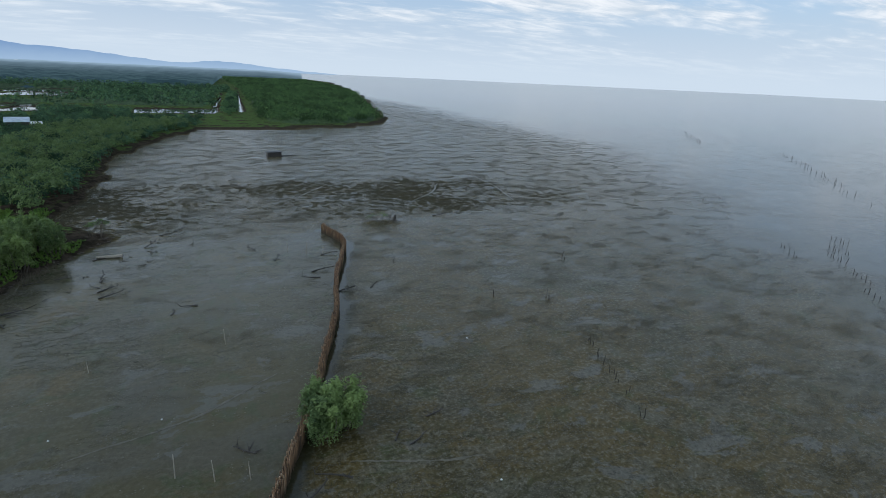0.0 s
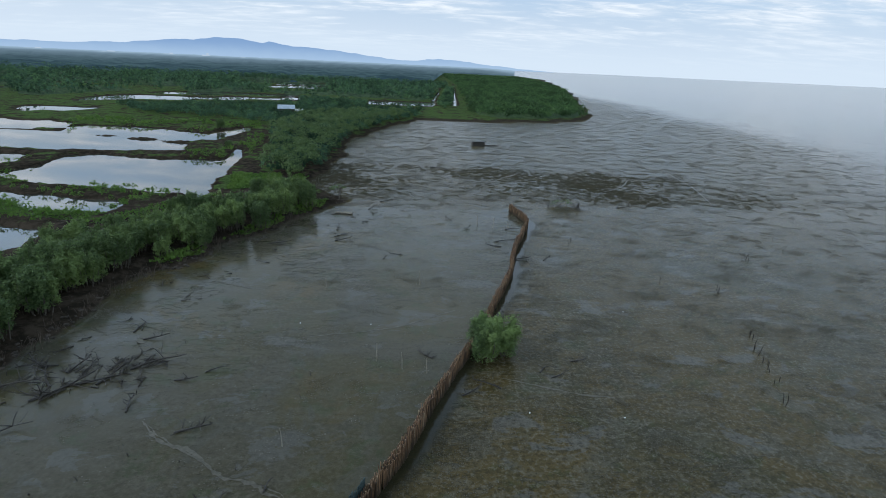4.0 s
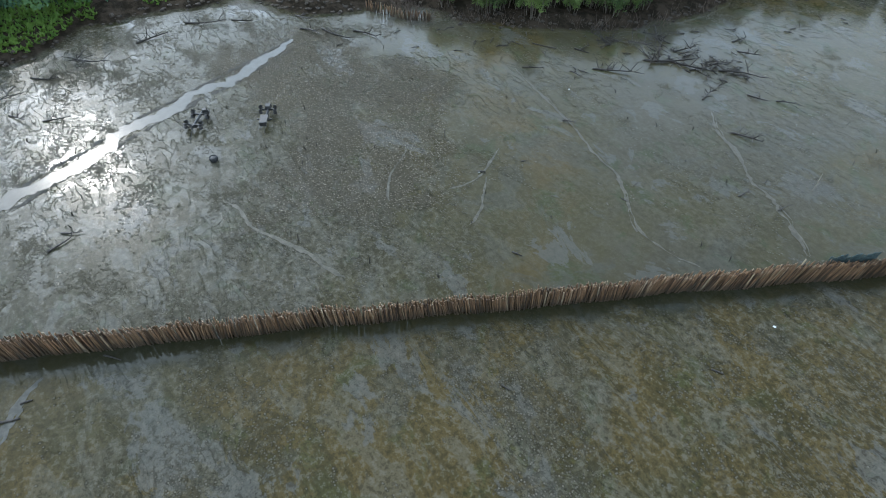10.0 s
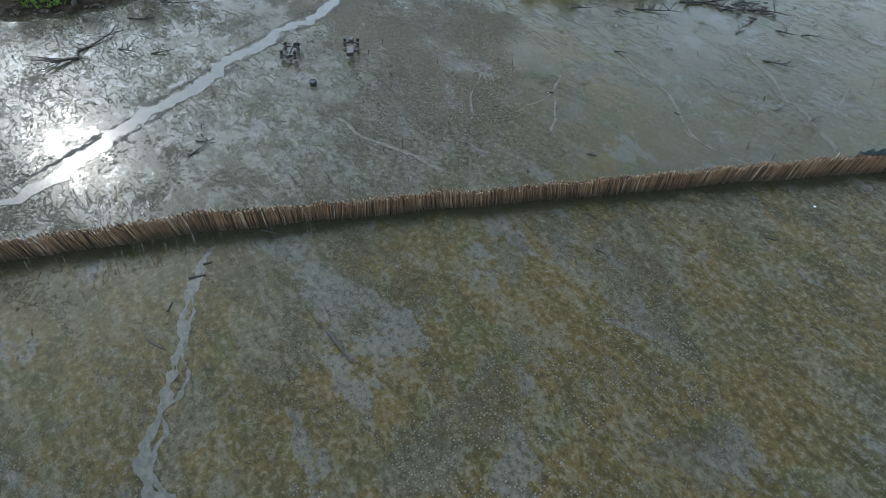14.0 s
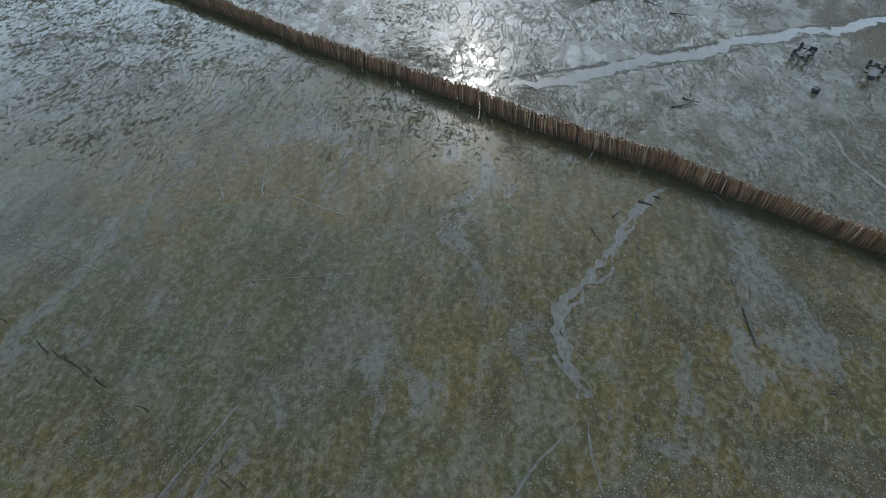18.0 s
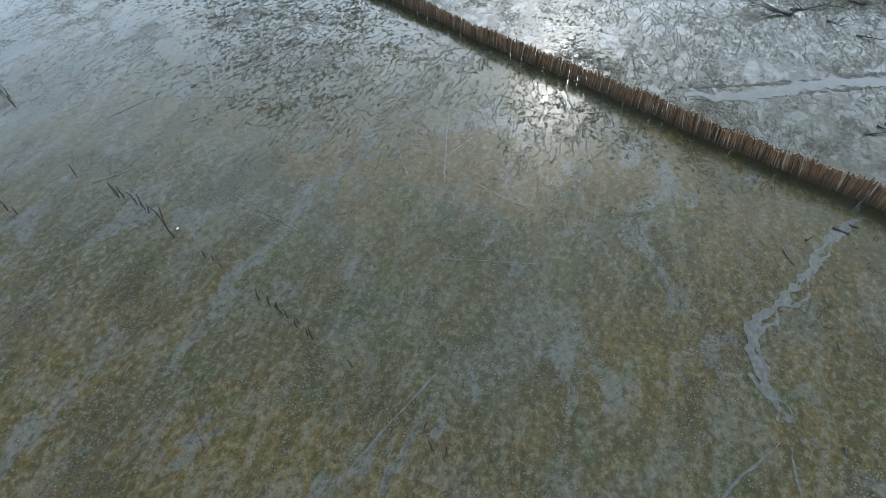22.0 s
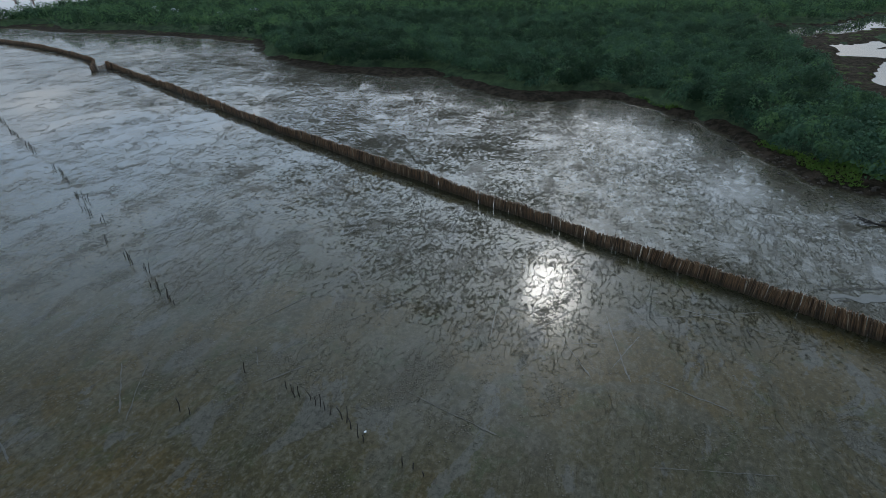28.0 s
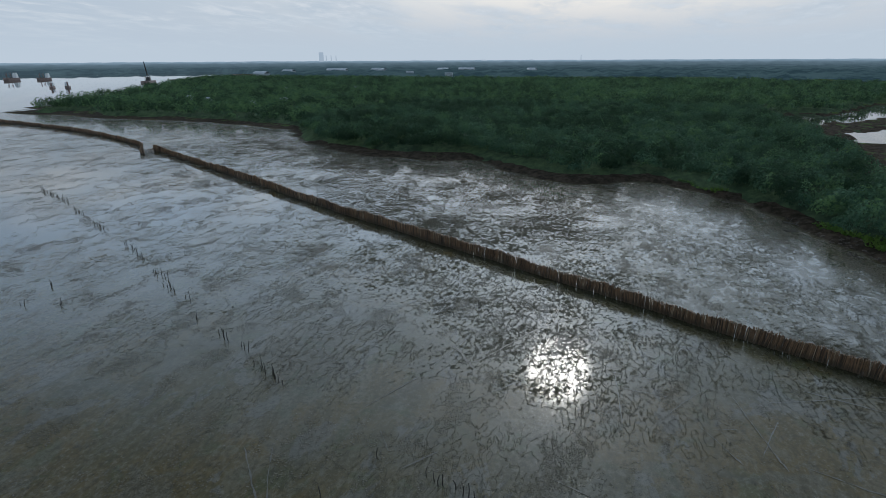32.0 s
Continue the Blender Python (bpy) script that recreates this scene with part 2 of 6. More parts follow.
    mud = N.mix(sea, mud, N.mix(N.step(northing, -40.0, 40.0), (0.050, 0.047, 0.034), (0.100, 0.100, 0.090)))      # silty water: browner to the south
    mud = N.mix(N.math("MULTIPLY", wet_fence_shade, 0.80), mud, (0.024, 0.024, 0.012))    # the fence's reflection and shade in standing water, painted into the mud
    # banks and land
    soil = N.mix(N.step(N.noise(p, 0.8, 8, 0.68), 0.4, 0.62), (0.024, 0.019, 0.013), (0.062, 0.047, 0.033))
    grass = N.mix(N.step(N.noise(p, 1.3, 6, 0.65), 0.35, 0.65), (0.038, 0.066, 0.020), (0.088, 0.132, 0.036))
    green = N.step(N.math("ADD", N.noise(p, 0.22, 5, 0.66), N.math("MULTIPLY", turf, 0.3)), 0.66, 0.74)
    green = N.math("MULTIPLY", green, N.step(land, 0.55, 0.8))
    col = N.mix(N.step(land, 0.06, 0.25), mud, N.mix(green, soil, grass))
    onland = N.step(land, 0.0, 0.05)
    # gloss: a thin film of water over soft mud, dull where crumbs break it
    pools = N.step(N.noise(N.scaled(p, (0.75, 1.0, 1.0), (0, 0, 0.5)), 0.85, 10, 0.64, 0.6), 0.525, 0.533)
    shiny = N.math("MULTIPLY", shiny, N.math("MAXIMUM", open_film, N.math("ADD", 0.22, N.math("MULTIPLY", pools, 0.78))))
    film = N.math("MAXIMUM", N.math("MAXIMUM", N.math("MULTIPLY", sheet, 0.5), N.math("MULTIPLY", calm, 0.6)), N.math("MAXIMUM", wet_fence_shade, shiny))
    wet_rough = N.math("MAXIMUM", 0.035, N.math("SUBTRACT", N.math("ADD", 0.20, N.math("MULTIPLY", N.step(fine, 0.42, 0.62), 0.12)), N.math("MULTIPLY", film, 0.17)))
    wet_rough = N.math("ADD", N.math("MULTIPLY", wet_rough, wet_land), N.math("MULTIPLY", sea, 0.12))
    bare = N.math("MAXIMUM", proud, N.math("MULTIPLY", N.math("MULTIPLY", crowd, wet_land), 0.5))
    bare = N.math("MULTIPLY", bare, N.math("SUBTRACT", 1.0, wet_fence_shade))
    rough = N.math("ADD", N.math("MULTIPLY", bare, 0.75), N.math("MULTIPLY", wet_rough, N.math("SUBTRACT", 1.0, bare)))
    rough = N.math("MAXIMUM", rough, N.math("MULTIPLY", onland, 0.9))
    gloss = N.math("ADD", 0.15, N.math("MULTIPLY", film, 0.42))
    gloss = N.math("MULTIPLY", gloss, N.math("SUBTRACT", 1.0, N.math("MULTIPLY", N.math("MAXIMUM", bare, onland), 0.85)))
    rise = N.math("MULTIPLY", bare, N.math("ADD", 0.4, grain))
    rise = N.math("ADD", rise, N.math("ADD", N.math("MULTIPLY", pellet, 0.9), N.math("ADD", N.math("MULTIPLY", ridge, 0.7), N.math("MULTIPLY", dot, 0.8))))
    rise = N.math("MULTIPLY", rise, N.math("MULTIPLY", N.math("SUBTRACT", 1.0, wet_fence_shade), N.math("SUBTRACT", 1.0, N.math("MULTIPLY", sea, 0.8))))
    rise = N.math("ADD", rise, N.math("MULTIPLY", N.math("MULTIPLY", fine, N.math("SUBTRACT", 1.0, N.math("MULTIPLY", film, 0.9))), N.math("MULTIPLY", stir, 0.16)))
    rise = N.math("ADD", rise, N.math("MULTIPLY", onland, N.math("MULTIPLY", fine, 3.0)))
    nor = bump(N, rise, 0.8, 0.06)
    return principled(N, col, rough, nor, **{"IOR": 1.33, "Specular IOR Level": gloss})


def water_nodes(N):
    p = position(N)
    rip = N.noise(N.scaled(p, (1.0, 0.6, 1.0)), 1.6, 3, 0.5)
    return principled(N, N.mix(N.noise(p, 0.08, 3), (0.045, 0.050, 0.040), (0.075, 0.075, 0.058)), 0.02, bump(N, rip, 0.04, 0.02), IOR=1.33)


def bark_nodes(base, light, gloss=0.75, scale=(6, 6, 1.2)):
    def build(N):
        p = N.add("ShaderNodeTexCoord").outputs["Object"]
        r = N.add("ShaderNodeObjectInfo").outputs["Random"]
        isl = N.add("ShaderNodeNewGeometry").outputs["Random Per Island"]
        grain = N.noise(N.scaled(p, scale), 3.0, 5, 0.65)
        col = N.mix(N.step(grain, 0.35, 0.7), base, light)
        var = N.math("MULTIPLY", N.math("ADD", N.math("MULTIPLY", r, 0.5), N.math("MULTIPLY", isl, 0.5)), 0.75)
        col = N.mix(var, col, tuple(c * 0.55 for c in base))
        return principled(N, col, gloss, bump(N, grain, 0.5, 0.01))
    return build


def bamboo_nodes(N):
    g = N.add("ShaderNodeNewGeometry")
    pick = N.math("FRACT", N.math("ADD", g.outputs["Random Per Island"], N.add("ShaderNodeObjectInfo").outputs["Random"]))
    a = N.mix(N.step(pick, 0.0, 0.45), (0.050, 0.030, 0.018), (0.190, 0.112, 0.060))
    a = N.mix(N.step(pick, 0.55, 0.78), a, (0.270, 0.155, 0.082))
    a = N.mix(N.step(pick, 0.88, 1.0), a, (0.40, 0.31, 0.205))
    grain = N.noise(N.scaled(g.outputs["Position"], (9, 9, 1.2)), 2.0, 4, 0.6)
    a = N.mix(N.math("MULTIPLY", N.step(grain, 0.5, 0.72), 0.55), a, (0.050, 0.032, 0.020))
    low = N.step(N.math("ADD", N.add("ShaderNodeSeparateXYZ", {0: g.outputs["Position"]}).outputs[2], N.math("MULTIPLY", pick, 0.25)), 0.95, 0.30)
    a = N.mix(N.math("MULTIPLY", low, 0.72), a, (0.036, 0.029, 0.018))     # mud and algae up to the tide line
    return principled(N, a, 0.62, bump(N, grain, 0.3, 0.006))


def leaf_nodes(dark, light, young, crown=0.0, sheen=0.2):
    def build(N):
        isl = N.add("ShaderNodeNewGeometry").outputs["Random Per Island"]
        r = N.add("ShaderNodeObjectInfo").outputs["Random"]
        p = position(N)
        col = N.mix(isl, dark, light)
        col = N.mix(N.step(N.math("ADD", N.noise(p, 0.22, 3), N.math("MULTIPLY", r, 0.22)), 0.55, 0.78), col, young)
        if crown:
            one = N.add("ShaderNodeTexVoronoi", {"Vector": N.scaled(p, (1, 1, 0)), "Scale": crown, "Randomness": 1.0}, feature="F1").outputs["Color"]
            tone = N.math("ADD", N.math("MULTIPLY", N.add("ShaderNodeSeparateColor", {0: one}).outputs[0], 0.6), N.math("MULTIPLY", N.step(N.noise(p, 0.03, 5, 0.6), 0.35, 0.65), 0.4))
            col = N.mix(N.step(tone, 0.65, 0.2), col, tuple(c * 0.45 for c in dark))
        d = principled(N, col, 0.65, None, **{"Specular IOR Level": sheen})
        t = N.add("ShaderNodeBsdfTranslucent", {"Color": N.mix(0.5, col, young)}).outputs[0]
        return N.add("ShaderNodeMixShader", {0: 0.32, 1: d, 2: t}).outputs[0]
    return build


def plain_nodes(a, b, rough=0.6, scale=2.0, metal=0.0, sheen=0.5):
    def build(N):
        p = N.add("ShaderNodeTexCoord").outputs["Object"]
        n = N.noise(p, scale, 5, 0.62)
        return principled(N, N.mix(N.step(n, 0.35, 0.68), a, b), rough, bump(N, n, 0.2, 0.01), **{"Metallic": metal, "Specular IOR Level": sheen})
    return build


def canopy_nodes(N):
    p = position(N)
    a = N.noise(p, 0.35, 6, 0.7)
    b = N.noise(p, 0.02, 4, 0.6)
    col = N.mix(N.step(a, 0.35, 0.66), (0.028, 0.048, 0.028), (0.080, 0.120, 0.058))
    col = N.mix(N.math("MULTIPLY", N.step(b, 0.45, 0.7), 0.5), col, (0.085, 0.130, 0.045))
    return principled(N, col, 0.95, bump(N, a, 1.0, 1.2), **{"Specular IOR Level": 0.05})


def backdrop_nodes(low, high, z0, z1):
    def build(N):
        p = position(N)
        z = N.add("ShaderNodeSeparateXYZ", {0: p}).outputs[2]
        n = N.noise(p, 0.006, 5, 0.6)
        # low and high already carry the distance haze, given off as a plain glow
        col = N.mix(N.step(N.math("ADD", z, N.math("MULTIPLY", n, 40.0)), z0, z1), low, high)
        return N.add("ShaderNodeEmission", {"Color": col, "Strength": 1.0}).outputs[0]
    return build


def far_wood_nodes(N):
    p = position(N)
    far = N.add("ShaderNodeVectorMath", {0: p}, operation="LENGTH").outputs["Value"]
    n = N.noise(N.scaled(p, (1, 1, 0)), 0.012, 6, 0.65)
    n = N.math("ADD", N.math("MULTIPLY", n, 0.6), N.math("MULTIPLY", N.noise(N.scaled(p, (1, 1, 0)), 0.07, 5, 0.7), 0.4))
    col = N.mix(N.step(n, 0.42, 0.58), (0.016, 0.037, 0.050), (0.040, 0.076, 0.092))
    # distance haze put into the glow colour: paler and bluer farther off
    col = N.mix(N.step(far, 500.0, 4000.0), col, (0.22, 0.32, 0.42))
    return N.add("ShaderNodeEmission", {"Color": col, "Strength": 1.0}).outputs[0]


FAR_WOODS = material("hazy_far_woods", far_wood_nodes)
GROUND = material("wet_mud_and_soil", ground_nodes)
WATER = material("pond_water", water_nodes)
BAMBOO = material("weathered_bamboo", bamboo_nodes)
BARK = material("mangrove_bark", bark_nodes((0.085, 0.068, 0.050), (0.20, 0.172, 0.135)))
DRIFT = material("wet_driftwood", bark_nodes((0.030, 0.024, 0.019), (0.085, 0.068, 0.052), 0.6))
PALE = material("bleached_wood", bark_nodes((0.30, 0.26, 0.20), (0.48, 0.43, 0.35)))
LEAF = material("mangrove_leaves", leaf_nodes((0.034, 0.066, 0.024), (0.140, 0.208, 0.074), (0.195, 0.275, 0.084), 0.0, 0.3))
LEAF_LOW = material("bank_greenery", leaf_nodes((0.050, 0.115, 0.020), (0.110, 0.205, 0.034), (0.130, 0.215, 0.040)))
# leaf colours tinted towards blue to carry the haze over the woods
LEAF_FAR = material("hazed_forest_leaves", leaf_nodes((0.033, 0.074, 0.050), (0.086, 0.160, 0.102), (0.120, 0.208, 0.084), 0.22, 0.04))
LEAF_CAPE = material("plantation_leaves", leaf_nodes((0.046, 0.094, 0.040), (0.095, 0.170, 0.066), (0.125, 0.210, 0.070), 0.14, 0.05))
CANOPY = material("forest_canopy", canopy_nodes)
TWIG = material("dead_twigs", bark_nodes((0.10, 0.07, 0.05), (0.20, 0.15, 0.11)))
STEEL_DARK = material("blackened_metal", plain_nodes((0.014, 0.014, 0.014), (0.045, 0.042, 0.038), 0.5, 4.0))
RUBBER = material("black_rubber", plain_nodes((0.012, 0.012, 0.012), (0.030, 0.030, 0.030), 0.6, 8.0))
GREY_TUBE = material("grey_float_plastic", plain_nodes((0.030, 0.030, 0.030), (0.16, 0.16, 0.155), 0.5, 5.0))
# white far buildings, with distance haze put in by greying the colour
FAR_ROOF = material("pale_far_roof", plain_nodes((0.30, 0.33, 0.36), (0.45, 0.48, 0.50), 0.6, 0.1))
WHITE = material("white_paint", plain_nodes((0.62, 0.63, 0.62), (0.80, 0.80, 0.78), 0.5, 1.0))
ROOF = material("metal_roof", plain_nodes((0.30, 0.36, 0.42), (0.48, 0.54, 0.58), 0.45, 1.5))
NET = material("faded_blue_net", plain_nodes((0.022, 0.042, 0.042), (0.060, 0.095, 0.092), 0.8, 6.0))
SILT = material("pale_silt", plain_nodes((0.070, 0.062, 0.043), (0.130, 0.116, 0.086), 0.34, 2.6, 0.0, 0.2))
CREEK = material("grey_creek_film", plain_nodes((0.042, 0.040, 0.030), (0.072, 0.068, 0.053), 0.18, 1.2, 0.0, 0.24))
WET_SILT = material("wet_runnel_silt", plain_nodes((0.062, 0.058, 0.045), (0.112, 0.105, 0.085), 0.34, 3.0, 0.0, 0.25))
SOIL = material("dark_bank_earth", plain_nodes((0.030, 0.023, 0.016), (0.085, 0.064, 0.045), 0.85, 3.0))
CRUMB = material("crumbly_dark_mud", plain_nodes((0.022, 0.020, 0.014), (0.060, 0.053, 0.038), 0.8, 3.0))
HULL = material("rusty_hull", plain_nodes((0.16, 0.10, 0.085), (0.26, 0.20, 0.18), 0.6, 0.2))
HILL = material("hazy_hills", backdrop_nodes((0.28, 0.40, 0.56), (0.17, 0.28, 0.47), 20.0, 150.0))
HAZE_TOWN = material("hazy_town", backdrop_nodes((0.34, 0.43, 0.53), (0.33, 0.42, 0.53), 0.0, 80.0))


# ---- mesh helpers ----
def mesh_of(name, verts, faces, mats, smooth=False):
    me = bpy.data.meshes.new(name)
    me.from_pydata([tuple(v) for v in verts], [], faces)
    for m in mats if isinstance(mats, (list, tuple)) else [mats]:
        me.materials.append(m)
    if smooth:
        me.polygons.foreach_set("use_smooth", [True] * len(me.polygons))
    me.update()
    return me


def tris_of(name, points, mat, per=3):
    """A mesh of loose faces with `per` corners each, from an array of shape (n, per, 3)."""
    pts = np.asarray(points, np.float32).reshape(-1, per, 3)
    n = len(pts)
    me = bpy.data.meshes.new(name)
    me.vertices.add(n * per)
    me.vertices.foreach_set("co", pts.ravel())
    me.loops.add(n * per)
    me.loops.foreach_set("vertex_index", np.arange(n * per, dtype=np.int32))
    me.polygons.add(n)
    me.polygons.foreach_set("loop_start", np.arange(0, n * per, per, dtype=np.int32))
    me.update(calc_edges=True)
    me.materials.append(mat)
    return me


class Soup:
    """Collects vertices and faces of one part."""

    def __init__(self):
        self.v, self.f = [], []

    def add(self, verts, faces):
        k = len(self.v)
        self.v += [tuple(x) for x in verts]
        self.f += [tuple(i + k for i in face) for face in faces]

    def tube(self, path, radii, sides=6, cap=True):
        path = [Vector(p) for p in path]
        rings = []
        for i, p in enumerate(path):
            way = (path[min(i + 1, len(path) - 1)] - path[max(i - 1, 0)])
            way = way.normalized() if way.length > 1e-6 else Vector((0, 0, 1))
            a = way.orthogonal().normalized() if abs(way.z) < 0.9 else Vector((1, 0, 0)).cross(way).normalized()
            b = way.cross(a)
            r = radii[i] if isinstance(radii, (list, tuple)) else radii
            rings.append([p + (a * math.cos(2 * math.pi * k / sides) + b * math.sin(2 * math.pi * k / sides)) * r for k in range(sides)])
        verts = [v for ring in rings for v in ring]
        faces = []
        for i in range(len(path) - 1):
            for k in range(sides):
                j = (k + 1) % sides
                faces.append((i * sides + k, i * sides + j, (i + 1) * sides + j, (i + 1) * sides + k))
        if cap:
            faces.append(tuple(range(sides - 1, -1, -1)))
            faces.append(tuple((len(path) - 1) * sides + k for k in range(sides)))
        self.add(verts, faces)

    def box(self, size, m=Matrix(), taper=1.0):
        x, y, z = (s / 2 for s in size)
        v = [(-x, -y, -z), (x, -y, -z), (x, y, -z), (-x, y, -z)]
        v += [(a * taper, b * taper, z) for a, b, _ in v]
        f = [(3, 2, 1, 0), (4, 5, 6, 7), (0, 1, 5, 4), (1, 2, 6, 5), (2, 3, 7, 6), (3, 0, 4, 7)]
        self.add([m @ Vector(p) for p in v], f)

    def mesh(self, name, mats, smooth=False):
        return mesh_of(name, self.v, self.f, mats, smooth)


def part(name, me, parent, label="", m=None):
    ob = new(name, me)
    ob.parent = parent
    if m is not None:
        ob.matrix_basis = m
    return tagged(ob, label)


def thing(name, label, category, at, group="", kind="", me=None):
    ob = new(name, me)
    ob.matrix_basis = at if isinstance(at, Matrix) else pose(*at)
    return tagged(ob, label, category, group, kind)


# ---- plan: shore, ponds, fence ----
SHORE = [(210, 838), (164, 587), (122, 417), (99, 310), (88, 284), (60, 262), (41, 258), (15, 257), (2, 252), (-10, 222), (-22, 175), (-20, 160), (-19.5, 139), (-22, 118),
         (-22, 109), (-14, 99), (-13, 95), (-15, 91), (-18, 86), (-22, 77), (-27, 67.5), (-31, 59.5), (-32.5, 50), (-33, 43.5), (-33, 39.5), (-35.5, 34.5), (-38.5, 31.5), (-42.5, 26.8),
         (-46.5, 23.6), (-49.2, 20.8), (-52.3, 17.6), (-55.6, 12.4), (-60, 8.9), (-63.5, 7.4), (-62.2, 4.0), (-62.7, 0), (-60.5, -8), (-57.6, -13), (-58, -17), (-59.5, -21.5),
         (-64, -22.8), (-71, -26), (-79, -28.2), (-88, -32.4), (-91.5, -38.5), (-99.5, -44.5), (-98, -53), (-94.5, -58), (-96, -69.5), (-103, -75.5), (-114, -87), (-110, -95),
         (-111.5, -110), (-114, -119.5), (-127, -140), (-153, -162), (-163, -188), (-170, -235), (-164, -266), (-178, -294), (-170, -320), (-190, -336), (-228, -361), (-280, -386), (-390, -449), (-492, -515), (-560, -580), (-900, -700),
         (-2600, -900), (-4790, -1100)]
LAND = SHORE + [(-4790, 4790), (210, 4790), (300, 1400)]
PONDS = {
    "big": [(-103, 79), (-96, 85), (-73, 79), (-52, 74), (-51, 66), (-54, 61), (-58, 52), (-61.5, 45), (-59.5, 34), (-59, 27), (-66, 25.8), (-75, 29), (-89, 33), (-104, 33), (-125, 40), (-150, 50), (-151, 72), (-125, 80)],
    "west": [(-107, 12), (-94, 10.6), (-78, 8.3), (-76.2, 12.5), (-77, 22), (-94, 26.4), (-120, 31), (-150, 36), (-165, 20), (-130, 6)],
    "north": [(-161, 128), (-160, 138), (-128, 135), (-93, 130), (-90.5, 121), (-95, 92), (-115, 89), (-140, 92), (-158, 104)],
    "reed": [(-82.6, 131.6), (-76.9, 133.4), (-62.5, 130.4), (-46.4, 132.5), (-45.0, 120.3), (-43.1, 99.2), (-46.6, 98.9), (-59.9, 101.6), (-71.5, 103.2), (-80.0, 106.6), (-83.0, 109.9), (-80.7, 117.8)],
    "marsh_a": [(-248, 11), (-215, 8), (-217, 17), (-252, 28), (-261, 24)],
    "marsh_b": [(-233, 21), (-227, 27), (-264, 56), (-333, 80), (-323, 70), (-280, 47), (-258, 32)],
    "marsh_c": [(-196, 16), (-175, 17), (-196, 31), (-211, 36), (-196, 23)],
    "marsh_d": [(-178, 15), (-169, 12), (-170, 22), (-190, 32)],
    "inner": [(-74.5, 94), (-51, 90), (-50.7, 84.5), (-59.5, 84.5)],
    "strip": [(-168, 151), (-173, 167), (-109, 169), (-66, 154), (-63, 144), (-94, 139.5), (-135, 143.5)],
    "strip_b": [(-173, 176), (-150, 195), (-120, 193), (-113, 177), (-148, 171.5)],
    "strip_c": [(-112, 187), (-87, 184.5), (-69, 178), (-62, 198), (-58, 190), (-62, 165), (-70, 161), (-108, 172.5)],
    "canal": [(-50, 152), (-47, 129), (-42, 95), (-38.5, 92), (-43, 124), (-46, 146)],
    "far_a": [(-163.7, 272.9), (-173.7, 302.1), (-169.1, 319.8), (-135.9, 328.7), (-103.5, 342.4), (-75.8, 356.9), (-71.8, 337.7), (-98.2, 324.3), (-127.4, 307.6), (-154.9, 292.0)],
    "far_b": [(-168.5, 342.0), (-152.0, 368.8), (-119.2, 381.6), (-82.8, 390.2), (-79.1, 372.8), (-112.4, 359.4), (-143.5, 347.6)],
    "left_e": [(-214.5, 176.8), (-204.1, 185.4), (-192.1, 174.6), (-202.8, 166.4)],
    "left_f": [(-192.2, 157.1), (-186.7, 161.1), (-178.9, 149.3), (-177.6, 144.3)],
    "left_g": [(-204.4, 188.3), (-196.4, 198.3), (-188.0, 189.3), (-192.0, 177.4)],
    "mid_h": [(-183.6, 199.1), (-167.3, 209.1), (-158.2, 197.9), (-175.0, 190.7)],
    "mid_i": [(-165.9, 239.3), (-141.5, 248.4), (-134.5, 235.6), (-154.4, 222.9)],
    "far_k": [(-387.9, 450.2), (-350.7, 495.2), (-330.2, 465.7), (-360.1, 417.2)],
    "far_l": [(-265.2, 343.8), (-251.9, 352.6), (-237.7, 332.2), (-246.7, 320.1)],
    "far_m": [(-182.2, 587.6), (-127.0, 601.8), (-118.7, 562.4), (-170.5, 549.3)],
    "far_c": [(-138, 560), (-90, 589), (-87, 534), (-126, 520)],
    "far_d": [(-30, 352), (9, 362), (8.5, 336), (-28, 333)],
    "canal_w": [(25.5, 600), (11.0, 345), (8, 344), (20, 520)],
    "canal_e": [(47, 720), (26, 345), (21.5, 340), (40, 600)],
    "left_a": [(-178, 110), (-164, 113), (-184, 157), (-200, 147)],
    "left_b": [(-231, 137), (-200, 118), (-190, 105), (-212, 95), (-250, 120)],
    "left_c": [(-152, 88), (-163, 106), (-172, 104), (-160, 84)],
    "far_e": [(-128, 500), (-84, 512), (-82, 480), (-125, 470)],
    "far_f": [(-330, 240), (-260, 262), (-262, 250), (-328, 228)],
    "far_i": [(-260, 420), (-180, 440), (-182, 428), (-262, 405)],
    "far_j": [(-420, 330), (-330, 352), (-332, 336), (-424, 316)],
}
BELT_FLOOR = [(-52, 18), (-40, 26), (-30, 38), (-29, 58), (-20, 74), (-15, 90), (-22, 100), (-34, 94), (-48, 76), (-58, 54), (-60, 40), (-58, 26)]
TURF = [[(-112, -6), (-66, -3), (-65, 5), (-73, 7.5), (-92, 10), (-110, 11)], [(-60, 12), (-56, 15.5), (-54, 19), (-58, 17)], [(-108, 80), (-95, 90), (-74, 82), (-50, 77), (-46, 80), (-75, 90), (-90, 92)],
        [(-98, -29), (-94, -36), (-101, -41), (-108, -36), (-107, -27)], [(-40, 100), (-25, 101), (-23, 112), (-40, 118)]]
LUMPY = [(-46.5, 7.5), (-40, 9.5), (-34, 8.0), (-28.5, 5.5)]        # the heart of the cracked, crumbly mud
